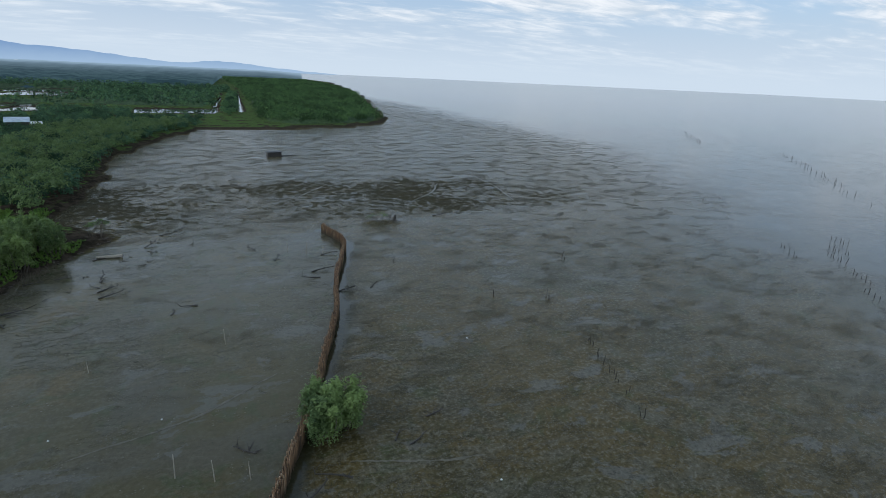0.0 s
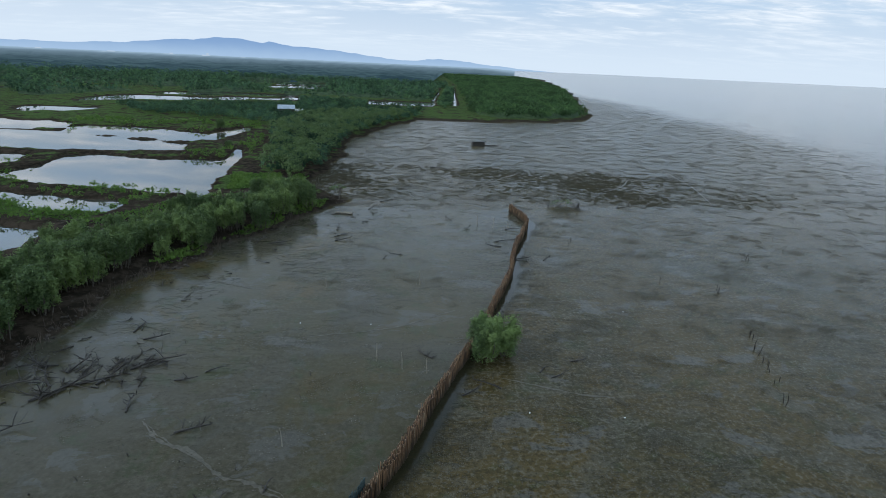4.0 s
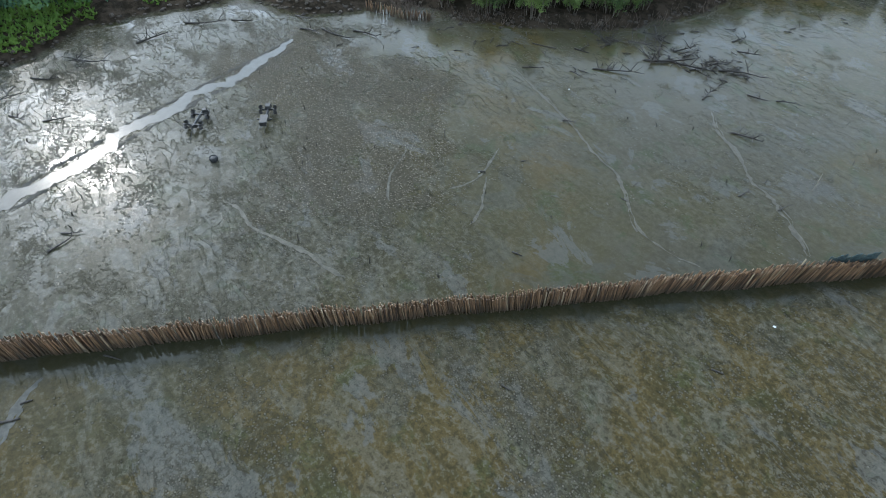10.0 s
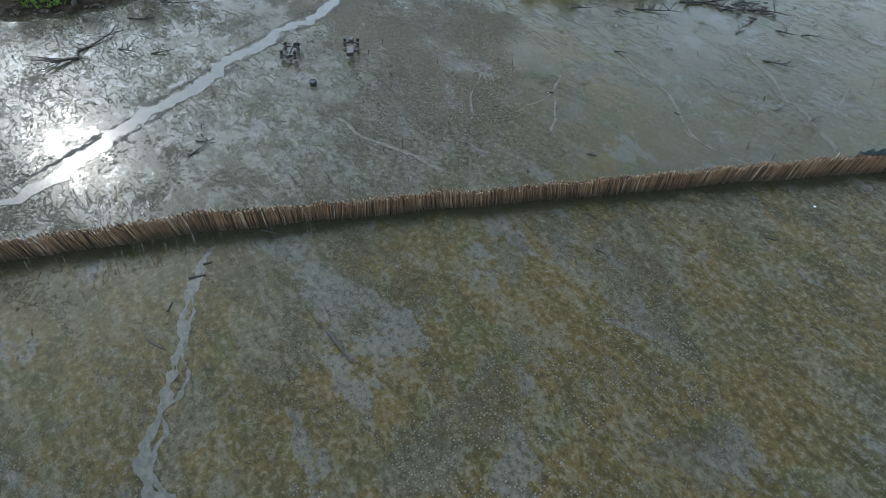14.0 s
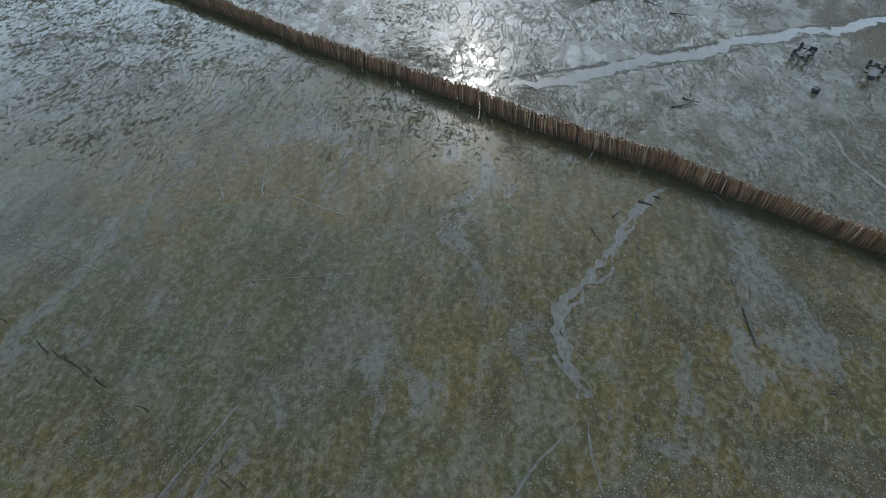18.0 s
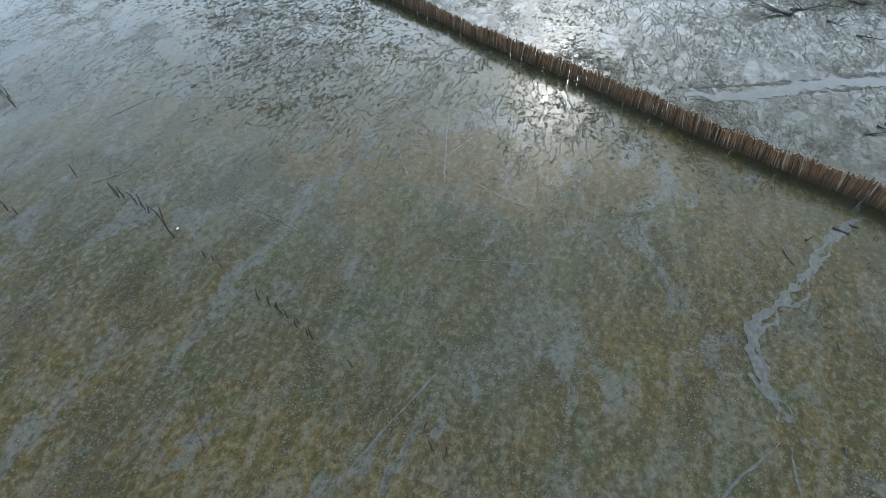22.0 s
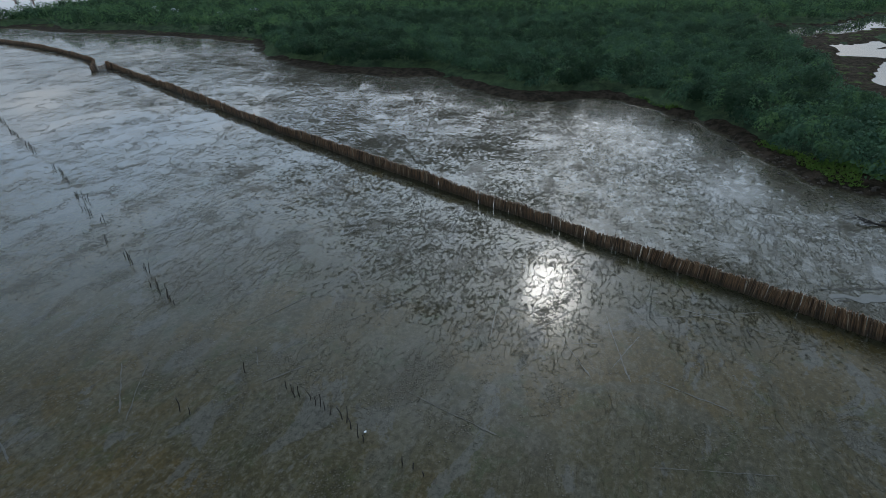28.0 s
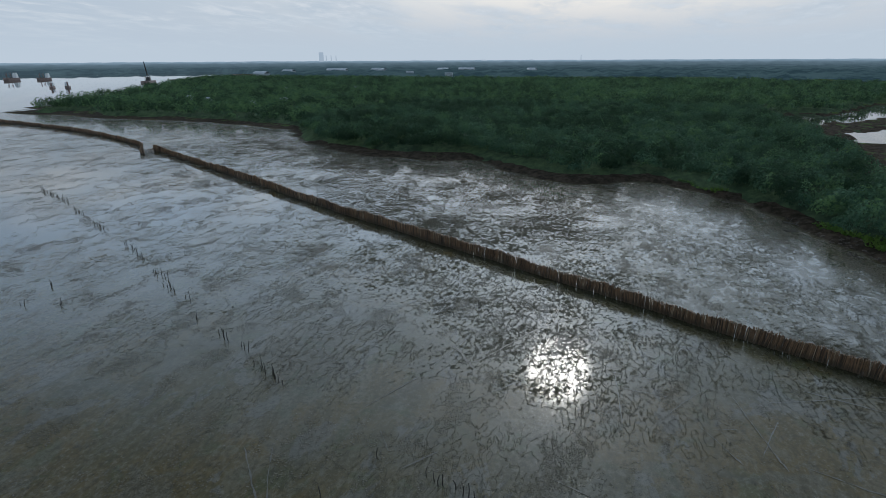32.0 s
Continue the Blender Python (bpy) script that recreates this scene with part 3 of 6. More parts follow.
ISLETS = [((-92, 40), (-90, 54), 2.2), ((-90, 54), (-80, 54), 2.6), ((-80, 54), (-67, 50.5), 2.6), ((-70, 34), (-64, 39), 2.4), ((-75, 36), (-70, 34), 1.6), ((-86, 42), (-80, 44), 1.2),
          ((-92.5, 30), (-60, 22.5), 2.6), ((-68, 140), (-50, 146), 1.5), ((-77, 86.5), (-55, 80.5), 2.2), ((-92, 86), (-74, 100), 2.0)]
FENCE = [(16.4, 93.5), (17.4, 89), (18.2, 85.5), (15.3, 77), (13.0, 69.7), (10.9, 61), (9.0, 55.6), (7.7, 51.6), (5.2, 45.6), (3.2, 40.4), (1.1, 35.7), (0.2, 33), (-0.8, 30.8), (-2.1, 27.8),
         (-4.1, 24.2), (-7.2, 17.8), (-10.1, 12.9), (-12.3, 8.4), (-14.3, 4.4), (-15.8, 1.4), (-17.2, -1.4), (-19.4, -5.3), (-22.4, -11.3), (-25.8, -18.7), (-28.7, -25.5), (-32.4, -33.4), (-37.4, -44.3),
         (-44, -57.3), (-52.3, -74.4), (-64.6, -99.4), (-75.4, -118.9), (-89.8, -146), (-101.5, -168.8), (-105.4, -175.8)]
FENCE_FAR = [(-103.2, -171.6), (-97.6, -172.4), (-98.4, -173.6), (-105.6, -180.2), (-109.4, -184.6), (-119.5, -206), (-130.5, -236), (-138, -266), (-143, -292), (-146, -330), (-150, -380)]


def inside(px, py, poly):
    res = np.zeros(px.shape, bool)
    n = len(poly)
    for i in range(n):
        (x0, y0), (x1, y1) = poly[i], poly[(i + 1) % n]
        if y0 == y1:
            continue
        hit = ((y0 > py) != (y1 > py)) & (px < (x1 - x0) * (py - y0) / (y1 - y0) + x0)
        res ^= hit
    return res


def reach(px, py, line, closed=True):
    """Distance from points to a polyline."""
    best = np.full(px.shape, 1e9)
    n = len(line)
    for i in range(n if closed else n - 1):
        (x0, y0), (x1, y1) = line[i], line[(i + 1) % n]
        dx, dy = x1 - x0, y1 - y0
        u = np.clip(((px - x0) * dx + (py - y0) * dy) / max(dx * dx + dy * dy, 1e-9), 0, 1)
        best = np.minimum(best, np.hypot(px - x0 - u * dx, py - y0 - u * dy))
    return best


def smooth(x, lo, hi):
    u = np.clip((x - lo) / (hi - lo), 0, 1)
    return u * u * (3 - 2 * u)


def lattice(px, py, cell, seed):
    """Smooth value noise in numpy, 0 to 1."""
    rng = np.random.RandomState(seed)
    table = rng.rand(256, 256)
    x, y = px / cell, py / cell
    ix, iy = np.floor(x).astype(int), np.floor(y).astype(int)
    fx, fy = x - ix, y - iy
    fx, fy = fx * fx * (3 - 2 * fx), fy * fy * (3 - 2 * fy)
    at = lambda a, b: table[a % 256, b % 256]  # noqa: E731
    return (at(ix, iy) * (1 - fx) + at(ix + 1, iy) * fx) * (1 - fy) + (at(ix, iy + 1) * (1 - fx) + at(ix + 1, iy + 1) * fx) * fy


def wobble(px, py, seed):
    return px + 3.0 * (lattice(px, py, 7.0, seed) - 0.5) + 1.2 * (lattice(px, py, 2.5, seed + 1) - 0.5) + 0.7 * (lattice(px, py, 0.9, seed + 2) - 0.5)


def land_height(px, py):
    """Height of the ground: mud flat at 0, land and dikes above it, pond beds below."""
    wx, wy = wobble(px, py, 11), wobble(py, px, 17)
    into = reach(wx, wy, SHORE, False) * np.where(inside(wx, wy, LAND), 1, -1)
    z = 0.8 * smooth(into, 0.0, 3.2) + (0.25 * (lattice(px, py, 3.0, 5) - 0.5) + 0.22 * (lattice(px, py, 1.0, 6) - 0.5)) * smooth(into, 0.2, 2)
    wx = px + 1.3 * (lattice(px, py, 3.0, 21) - 0.5) + 0.8 * (lattice(px, py, 1.0, 23) - 0.5)
    wy = py + 1.3 * (lattice(px, py, 3.0, 22) - 0.5) + 0.8 * (lattice(px, py, 1.0, 24) - 0.5)
    for key, pond in PONDS.items():
        x0, x1 = min(p[0] for p in pond) - 4, max(p[0] for p in pond) + 4
        y0, y1 = min(p[1] for p in pond) - 4, max(p[1] for p in pond) + 4
        near = (px > x0) & (px < x1) & (py > y0) & (py < y1)
        if not near.any():
            continue
        a, b = wx[near], wy[near]
        d = reach(a, b, pond) * np.where(inside(a, b, pond), 1, -1)
        z[near] -= 1.15 * (smooth(d, -1.4, 1.4) if key.startswith(("canal", "big", "west")) else smooth(d, -2.7, -0.2))
    for a, b, wide in ISLETS:
        near = (np.abs(px - (a[0] + b[0]) / 2) < 30) & (np.abs(py - (a[1] + b[1]) / 2) < 30)
        d = reach(wx[near], wy[near], [a, b], False)
        z[near] = np.maximum(z[near], 0.75 - 1.0 * smooth(d, wide * 0.35, wide * 1.25))
    # the tidal channel that leaves the west pond, and the islet with dead brush
    d = reach(wx, wy, [(-77, 14), (-70, 11.5), (-66, 9.5), (-58, 7.2)], False)
    z = np.where(d < 3.5, z * smooth(d, 0.8, 2.6) + 0.02, z)
    z += 0.55 * (1 - smooth(np.hypot((px - 27.2) / 1.7, (py - 96.2)), 0.5, 2.6))
    return z, into


def stretch(lo, hi, step, far, grow=1.07):
    mid = list(np.arange(lo, hi + 1e-6, step))
    out, s = [], step
    a = lo
    while a > -far:
        s = min(s * grow, 260)
        a -= s
        out.append(max(a, -far))
    up, s, b = [], step, hi
    while b < far:
        s = min(s * grow, 260)
        b += s
        up.append(min(b, far))
    return np.array(out[::-1] + mid + up)


def make_ground():
    xs, ys = stretch(-108.0, 22.0, 0.42, 4850.0), stretch(-60.0, 112.0, 0.42, 4850.0)
    gx, gy = np.meshgrid(xs, ys)
    z, into = land_height(gx.ravel(), gy.ravel())
    px, py = gx.ravel(), gy.ravel()
    land = np.clip(z / 0.8, 0, 1) * (into > -1)
    z = z + 0.012 * (lattice(px, py, 4.0, 9) - 0.5) * (np.hypot(px, py) < 400)
    nx, ny = len(xs), len(ys)
    idx = np.arange(nx * ny).reshape(ny, nx)
    quads = np.stack([idx[:-1, :-1], idx[:-1, 1:], idx[1:, 1:], idx[1:, :-1]], -1).reshape(-1, 4)
    me = bpy.data.meshes.new("ground")
    me.vertices.add(nx * ny)
    me.vertices.foreach_set("co", np.stack([px, py, z], -1).astype(np.float32).ravel())
    me.loops.add(quads.size)
    me.loops.foreach_set("vertex_index", quads.astype(np.int32).ravel())
    me.polygons.add(len(quads))
    me.polygons.foreach_set("loop_start", np.arange(0, quads.size, 4, dtype=np.int32))
    me.update(calc_edges=True)
    me.polygons.foreach_set("use_smooth", [True] * len(quads))
    # how far the mud stands out of its film of water, by stretches of the flat
    dry = np.full(px.shape, 0.345)
    dry += 0.128 * smooth(-py, 38, 60) * smooth(-px - 0.06 * py, 14, 26)
    flat = (1 - smooth(np.abs(px + 39 + 0.25 * (py + 20)), 6, 15)) * (1 - smooth(np.abs(py + 22), 12, 30))
    flat = np.maximum(flat, smooth(-px - 0.3 * py, 30, 40) * smooth(-py, 24, 36))
    dry += 0.035 * flat * (1 - smooth(-py, 38, 60))
    dry += 0.16 * smooth(py, 88, 104) * (1 - smooth(py, 128, 150)) - 0.02 * smooth(py, 140, 165)
    dry += 0.07 * (lattice(px, py, 26.0, 31) - 0.5) + 0.07 * (lattice(px, py, 9.0, 33) - 0.5)
    dry += 0.025 * smooth(-px + 0.5 * py, 17, 21) * smooth(-py, 30, 45) - 0.05 * smooth(px + 0.5 * py, -60, -20) * smooth(-py, 90, 140)
    dry += 0.045 * smooth(px - 0.3 * py, 8, 40) * smooth(py, 5, 30)
    dry -= 0.06 * smooth(py, 4, 14) * (1 - smooth(py, 80, 95)) * smooth(-px + 0.5 * py, 14, 22)
    dry += 0.03 * (1 - smooth(np.hypot(px + 28, (py - 6) * 1.1), 6, 16))
    lumps = 1 - smooth(reach(px, py, LUMPY, False) + 5 * (lattice(px, py, 5.0, 41) - 0.5) + 2 * (lattice(px, py, 1.4, 42) - 0.5), 5.0, 8.5)
    lumps = np.maximum(lumps, 0.4 * (1 - smooth(np.abs(px + 2 + 0.2 * (py + 15)) + 5 * (lattice(px, py, 4.0, 43) - 0.5), 2, 7)) * smooth(py, -30, -20) * (1 - smooth(py, -2, 6)))
    edge = px - np.interp(py, [-400, -160, -100, -60, 20, 45, 65, 117, 135, 206, 300], [-80, -28, 0, 34, 64, 81, 92, 121, 128, 148, 160])
    edge += 26 * (lattice(px, py, 24.0, 51) - 0.5) + 10 * (lattice(px, py, 7.0, 53) - 0.5)
    sea = smooth(edge, -30, 24)
    dry -= 0.14 * smooth(edge, -75, -8)
    dry -= 0.04 * smooth(-py, 110, 170)
    sea = np.maximum(sea, smooth(-py, 420, 470) * (1 - land))
    dry += 0.05 * (1 - np.abs(np.clip((-py - 34) / 16, -1, 1))) * smooth(-px, 0, 12)
    # standing water along the fence, masked for its painted reflection and shade
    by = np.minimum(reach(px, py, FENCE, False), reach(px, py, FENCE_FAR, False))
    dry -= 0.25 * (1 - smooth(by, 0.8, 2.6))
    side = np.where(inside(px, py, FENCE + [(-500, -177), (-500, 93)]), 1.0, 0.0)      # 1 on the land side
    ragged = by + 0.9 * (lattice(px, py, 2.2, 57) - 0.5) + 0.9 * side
    wet_fence_shade = 1 - smooth(ragged, 0.8, 1.7)
    # the soft shiny flat between the fence and the shore to the south, and out by the sun's track
    shiny = smooth(-py + 0.4 * (px + 40), -4, 14) * side * (1 - smooth(-py, 150, 230))
    shiny = np.maximum(shiny, (1 - side) * smooth(-py, 34, 56) * smooth(-px, 4, 16)) * (1 - 0.4 * sea)
    open_film = np.maximum(smooth(-py, 40, 66), (1 - side) * smooth(-py, 26, 50))
    north = smooth(py + 0.35 * (px + 30), 2, 16) * (1 - smooth(py, 92, 104))
    calm = np.maximum(0.66 * side, 0.22) * north + (0.34 - 0.18 * side) * (1 - north) * (1 - smooth(py, 92, 104))
    calm *= (1 - lumps) * (0.7 + 0.6 * lattice(px, py, 12.0, 61))
    calm = np.clip(calm, 0, 0.92)
    algae = np.clip(0.5 + 0.5 * (1 - side) * (1 - smooth(-py, 20, 60)) - 0.45 * side * (1 - 0.7 * north) + 0.5 * smooth(px - 0.2 * py, 0, 16), 0, 1)
    broad = 0.55 * np.maximum(smooth(py, 86, 104), smooth(px, 40, 60) * smooth(py, 10, 40))
    turf = 0.35 * smooth(into, 4, 9)
    turf = np.maximum(turf, np.where(py > 60, 0.85, 0.5) * smooth(np.hypot(px, py), 130, 240))
    turf = np.maximum(turf, 0.48 * smooth(py, 70, 100))
    for poly in TURF:
        turf = np.where(inside(px, py, poly), 0.78, turf)
    turf = np.where(inside(px, py, BELT_FLOOR), 0.0, turf)
    for key, value in (("dry", dry), ("broad", broad), ("turf", turf), ("lumps", lumps), ("sea", sea), ("land", land), ("wet_fence_shade", wet_fence_shade), ("shiny", shiny), ("algae", algae), ("calm", calm), ("open_film", open_film)):
        a = me.attributes.new(key, "FLOAT", "POINT")
        a.data.foreach_set("value", np.asarray(value, np.float32))
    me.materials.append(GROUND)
    return tagged(new("ground", me), "wet olive-brown tidal mud flat with brown banks and grassy dikes", "mud flat", kind="structure")


def make_ponds():
    for k, pond in enumerate(PONDS.values()):
        cx, cy = sum(p[0] for p in pond) / len(pond), sum(p[1] for p in pond) / len(pond)
        grown = [(cx + (x - cx) * 1.02 + (2.0 if x > cx else -2.0), cy + (y - cy) * 1.02 + (2.0 if y > cy else -2.0)) for x, y in pond]
        me = mesh_of("pond_water", [(x, y, 0.18 + 0.004 * (k % 13)) for x, y in grown], [tuple(range(len(pond)))], WATER)
        bm = bmesh.new()
        bm.from_mesh(me)
        bmesh.ops.triangulate(bm, faces=bm.faces[:])
        for f in bm.faces:
            if f.normal.z < 0:
                f.normal_flip()
        bm.to_mesh(me)
        bm.free()
        tagged(new("water", me), "still grey pond water mirroring the cloudy sky", "water", kind="structure")
    # the river mouth beyond the forest
    me = mesh_of("river", [(-150, -330, 0.05), (-228, -359, 0.05), (-280, -384, 0.05), (-491, -513, 0.05), (-640, -600, 0.05), (-1500, -760, 0.05), (-1500, -1180, 0.05), (-300, -980, 0.05), (-60, -800, 0.05)],
                 [tuple(range(8, -1, -1))], WATER)
    tagged(new("river_water", me), "broad pale river mouth below the cloudy sky", "water", kind="structure")


def ribbon(name, line, widths, z, mat, label, seed, ragged=0.5, strands=1):
    """A shallow runnel on the mud: one or more braided strands with frayed sides."""
    rng = random.Random(seed)
    step = 0.16
    pts = []
    for i in range(len(line) - 1):
        a, b = Vector(line[i]), Vector(line[i + 1])
        n = max(2, int((b - a).length / step))
        pts += [a.lerp(b, k / n) for k in range(n)]
    pts.append(Vector(line[-1]))
    sm = []
    for i in range(len(pts)):
        near = pts[max(0, i - 7):i + 8]
        sm.append(sum(near, Vector((0, 0))) / len(near))
    n = len(sm)
    at = np.arange(n) * step
    wave = lambda cell, k: lattice(at, at * 0, cell, seed * 7 + k) - 0.5  # noqa: E731
    verts, faces = [], []
    for strand in range(strands):
        u = np.linspace(0, 1, n)
        w = widths[0] + (widths[1] - widths[0]) * u
        shift = (wave(3.1, 20 + strand) * 0.8 + wave(0.9, 30 + strand) * 0.45) * w * 1.5 * (1.6 if strand else 0.7)
        fade = np.minimum(1.0, np.minimum(6 * u, 6 * (1 - u)) + 0.25)
        if strand:
            w = w * 0.45 * (wave(4.0, 40 + strand) > -0.18)
        k0 = len(verts)
        for i, p in enumerate(sm):
            way = sm[min(i + 1, n - 1)] - sm[max(i - 1, 0)]
            side = Vector((-way.y, way.x)).normalized()
            fray = [max(0.04, 0.5 + ragged * (1.2 * wave(0.8, k)[i] + 1.1 * wave(0.33, k + 3)[i] + rng.uniform(-0.12, 0.12))) * w[i] * fade[i] for k in (50, 60)] if w[i] > 0 else (0.0, 0.0)
            c = p + side * shift[i]
            l, r = c + side * fray[0], c - side * fray[1]
            zz = z + 0.002 * strand
            verts += [(l.x, l.y, zz), (r.x, r.y, zz)]
            if i and w[i] > 0:
                k = k0 + 2 * i
                faces.append((k - 2, k - 1, k + 1, k))
    me = mesh_of(name, verts, faces, mat)
    if me.polygons[0].normal.z < 0:
        me.flip_normals()
    return tagged(new(name, me), label, "runnel", kind="structure")


make_ground()
make_ponds()
ribbon("runnel", [(-35, 23.6), (-29.5, 22.4), (-25.3, 21.6), (-21.4, 20.1), (-18.4, 19.7), (-16.2, 18), (-13.6, 16.4), (-11.6, 16.5), (-9.0, 17.4)], (0.14, 0.22), 0.016, SILT, "narrow winding runnel of pale silt", 1, 0.7, 2)
ribbon("runnel", [(-20.3, 33.2), (-17.6, 30.4), (-15.6, 29.8), (-13.2, 27.7), (-10.1, 26.5), (-7.6, 24.9), (-5.9, 23.4)], (0.2, 0.3), 0.016, SILT, "winding runnel of pale silt", 2, 0.7, 2)
MAIN_CREEK = [(-50, 9.5), (-48, 5.2), (-45.9, 0), (-43.8, -5.4), (-41.8, -9.6), (-39.9, -13.4), (-37.9, -17.6), (-36.2, -21.6), (-34.9, -24.7), (-34.0, -28)]
SEAWARD = [(-23.6, -16.0), (-22.6, -17.6), (-20.3, -19.5), (-16.8, -20.7), (-14.1, -22.9), (-12.6, -23.8), (-10.7, -23.4), (-9.3, -22.7), (-7.5, -22.4)]
for off, seed in ((0.82, 7), (-0.80, 27)):
    ribbon("creek_edge", [(x + off * 0.92, y + off * 0.40) for x, y in MAIN_CREEK], (0.16, 0.26), 0.014, CRUMB, "dark crumbly edge of a shallow creek", seed, 1.5, 3)
ribbon("creek", MAIN_CREEK, (1.1, 1.35), 0.020, CREEK, "straight shiny tidal creek in the mud", 4, 0.22)
ribbon("runnel", SEAWARD, (0.34, 0.62), 0.017, WET_SILT, "shallow grey runnel winding across the mud", 3, 0.6, 3)
ribbon("runnel", SEAWARD[-1:] + [(-4.4, -25.1), (-0.5, -27.1), (2.4, -29.8), (3.1, -33.2), (2.0, -36)], (0.10, 0.18), 0.017, WET_SILT, "shallow grey runnel winding across the mud", 8)
ribbon("runnel", SEAWARD[-1:] + [(-5.2, -22.4), (-3.0, -21.6), (-0.9, -21.0), (3.0, -20)], (0.09, 0.08), 0.017, WET_SILT, "shallow grey runnel winding across the mud", 9)
ribbon("runnel", [(-30, 9.2), (-28.6, 7.6), (-27.1, 5.5), (-24.6, 4.2)], (0.12, 0.16), 0.016, SILT, "narrow winding runnel of pale silt", 31)
ribbon("runnel", [(-31.5, -5.2), (-30.3, -3.9), (-28.4, -4.3), (-26.7, -3.6), (-23.5, -1.8), (-21.6, -1.6), (-20.4, -0.7)], (0.16, 0.3), 0.016, SILT, "narrow winding runnel of pale silt", 32)
ribbon("runnel", [(-25.2, -65.4), (-25, -63.4), (-33, -59), (-37, -55)], (0.12, 0.15), 0.016, SILT, "thin pale drag mark on the mud", 5)
ribbon("runnel", [(-28, -66.0), (-24.0, -62.9)], (0.25, 0.2), 0.017, SILT, "thin pale drag mark on the mud", 6)
for k, (a, b) in enumerate(((( -26, 15), (-24, 8)), ((-24, 12), (-20, 7)), ((-12, 45), (4, 52)), ((6, 39), (16, 36)), ((-12, 118), (-4, 128)), ((4, 108), (26, 132)), ((38, 110), (52, 128)), ((60, 104), (66, 140)), ((26, 118), (40, 104)))):
    mid = ((a[0] + b[0]) / 2 + 1.5, (a[1] + b[1]) / 2 - 1.0)
    ribbon("runnel", [a, mid, b], (0.14, 0.2) if k < 4 else (0.22, 0.3), 0.016, SILT, "faint crooked runnel in the mud", 10 + k)


def clods(name, lines, count, size, label, seed):
    """Lumps of dark earth strewn along banks and dikes."""
    rng = np.random.RandomState(seed)
    ball = bmesh.new()
    bmesh.ops.create_icosphere(ball, subdivisions=1, radius=1.0)
    base = np.array([v.co for v in ball.verts])
    tri = np.array([[v.index for v in f.verts] for f in ball.faces])
    ball.free()
    pts = np.array([q for line, wide in lines for q in _strewn(line, wide, count, rng)])
    z, into = land_height(pts[:, 0], pts[:, 1])
    pts, z = pts[z > 0.05], z[z > 0.05]
    out = []
    for (x, y), h in zip(pts, z):
        s = size * rng.uniform(0.4, 1.5) * np.array([rng.uniform(0.8, 1.6), rng.uniform(0.8, 1.6), rng.uniform(0.4, 0.9)])
        v = base * s * rng.uniform(0.7, 1.25, (len(base), 1)) + np.array([x, y, h])
        out.append(v[tri])
    return tagged(new(name, tris_of(name, np.concatenate(out), SOIL, 3)), label, "earth", kind="stuff")


def _strewn(line, wide, per_metre, rng):
    out = []
    for (x0, y0), (x1, y1) in zip(line, line[1:]):
        n = int(math.hypot(x1 - x0, y1 - y0) * per_metre)
        u = rng.rand(n)
        out += list(np.stack([x0 + (x1 - x0) * u + rng.normal(size=n) * wide, y0 + (y1 - y0) * u + rng.normal(size=n) * wide], -1))
    return out


clods("earth_clods", [(SHORE[15:42], 1.1), ([(-96, 31), (-78, 27.5), (-62, 22.5)], 1.3), ([(-92, 40), (-90, 54), (-67, 50.5)], 0.8), ([(-74, 9), (-66, 10), (-58, 14)], 1.8), ([(-44, 98), (-47, 130)], 0.8), ([(-77, 87), (-50, 78)], 1.0)],
      9.0, 0.17, "dark crumbled clods of earth on the banks", 15)


drag = random.Random(63)
for k in range(34):
    x, y, a, n = drag.uniform(-46, -2), drag.uniform(-78, -36), drag.uniform(0, 3.14), drag.uniform(3, 11)
    dx, dy = math.cos(a) * n / 2, math.sin(a) * n / 2
    if x - 0.5 * y < -11:      # keep clear of the fence
        x += 14
    ribbon("runnel", [(x - dx, y - dy), (x + drag.uniform(-0.1, 0.1), y + drag.uniform(-0.1, 0.1)), (x + dx, y + dy)], (0.05, 0.08), 0.016 + 0.0006 * k, WET_SILT, "thin shiny drag mark across the mud", 100 + k, 0.9)


# ---- plants ----
def leaf_faces(rng, centres, radii, per, size, flat=0.7, droop=0.0):
    """Leaf sprays: small pointed diamonds set over blobs, facing outwards with a loose tilt."""
    out = []
    for c, r in zip(centres, radii):
        n = max(8, int(per * (r if np.ndim(r) == 0 else np.mean(r))))
        d = rng.normal(size=(n, 3))
        d /= np.linalg.norm(d, axis=1)[:, None]
        d[:, 2] = np.where(d[:, 2] < -0.35, -d[:, 2], d[:, 2])
        pos = np.asarray(c) + d * np.asarray(r) * rng.uniform(0.62, 1.08, (n, 1)) * np.array([1, 1, flat])
        nor = d + rng.normal(scale=0.55, size=(n, 3))
        nor[:, 2] += 0.35
        nor /= np.linalg.norm(nor, axis=1)[:, None]
        t = np.cross(nor, rng.normal(size=(n, 3)))
        t /= np.linalg.norm(t, axis=1)[:, None]
        b = np.cross(nor, t)
        s = size * rng.uniform(0.6, 1.3, (n, 1))
        pos[:, 2] -= droop * rng.rand(n)
        out.append(np.stack([pos + t * s, pos + b * s * 0.75 + nor * s * 0.12, pos - t * s * 0.8 - b * s * 0.35], 1))
    return np.concatenate(out)


def limb(soup, rng, start, end, r0, r1, sides=5, bend=0.25, steps=5):
    a, b = Vector(start), Vector(end)
    off = Vector((rng.uniform(-1, 1), rng.uniform(-1, 1), rng.uniform(-0.3, 0.3))) * bend * (b - a).length
    path = [a.lerp(b, k / steps) + off * math.sin(math.pi * k / steps) * 0.5 for k in range(steps + 1)]
    soup.tube(path, [r0 + (r1 - r0) * k / steps for k in range(steps + 1)], sides)
    return path


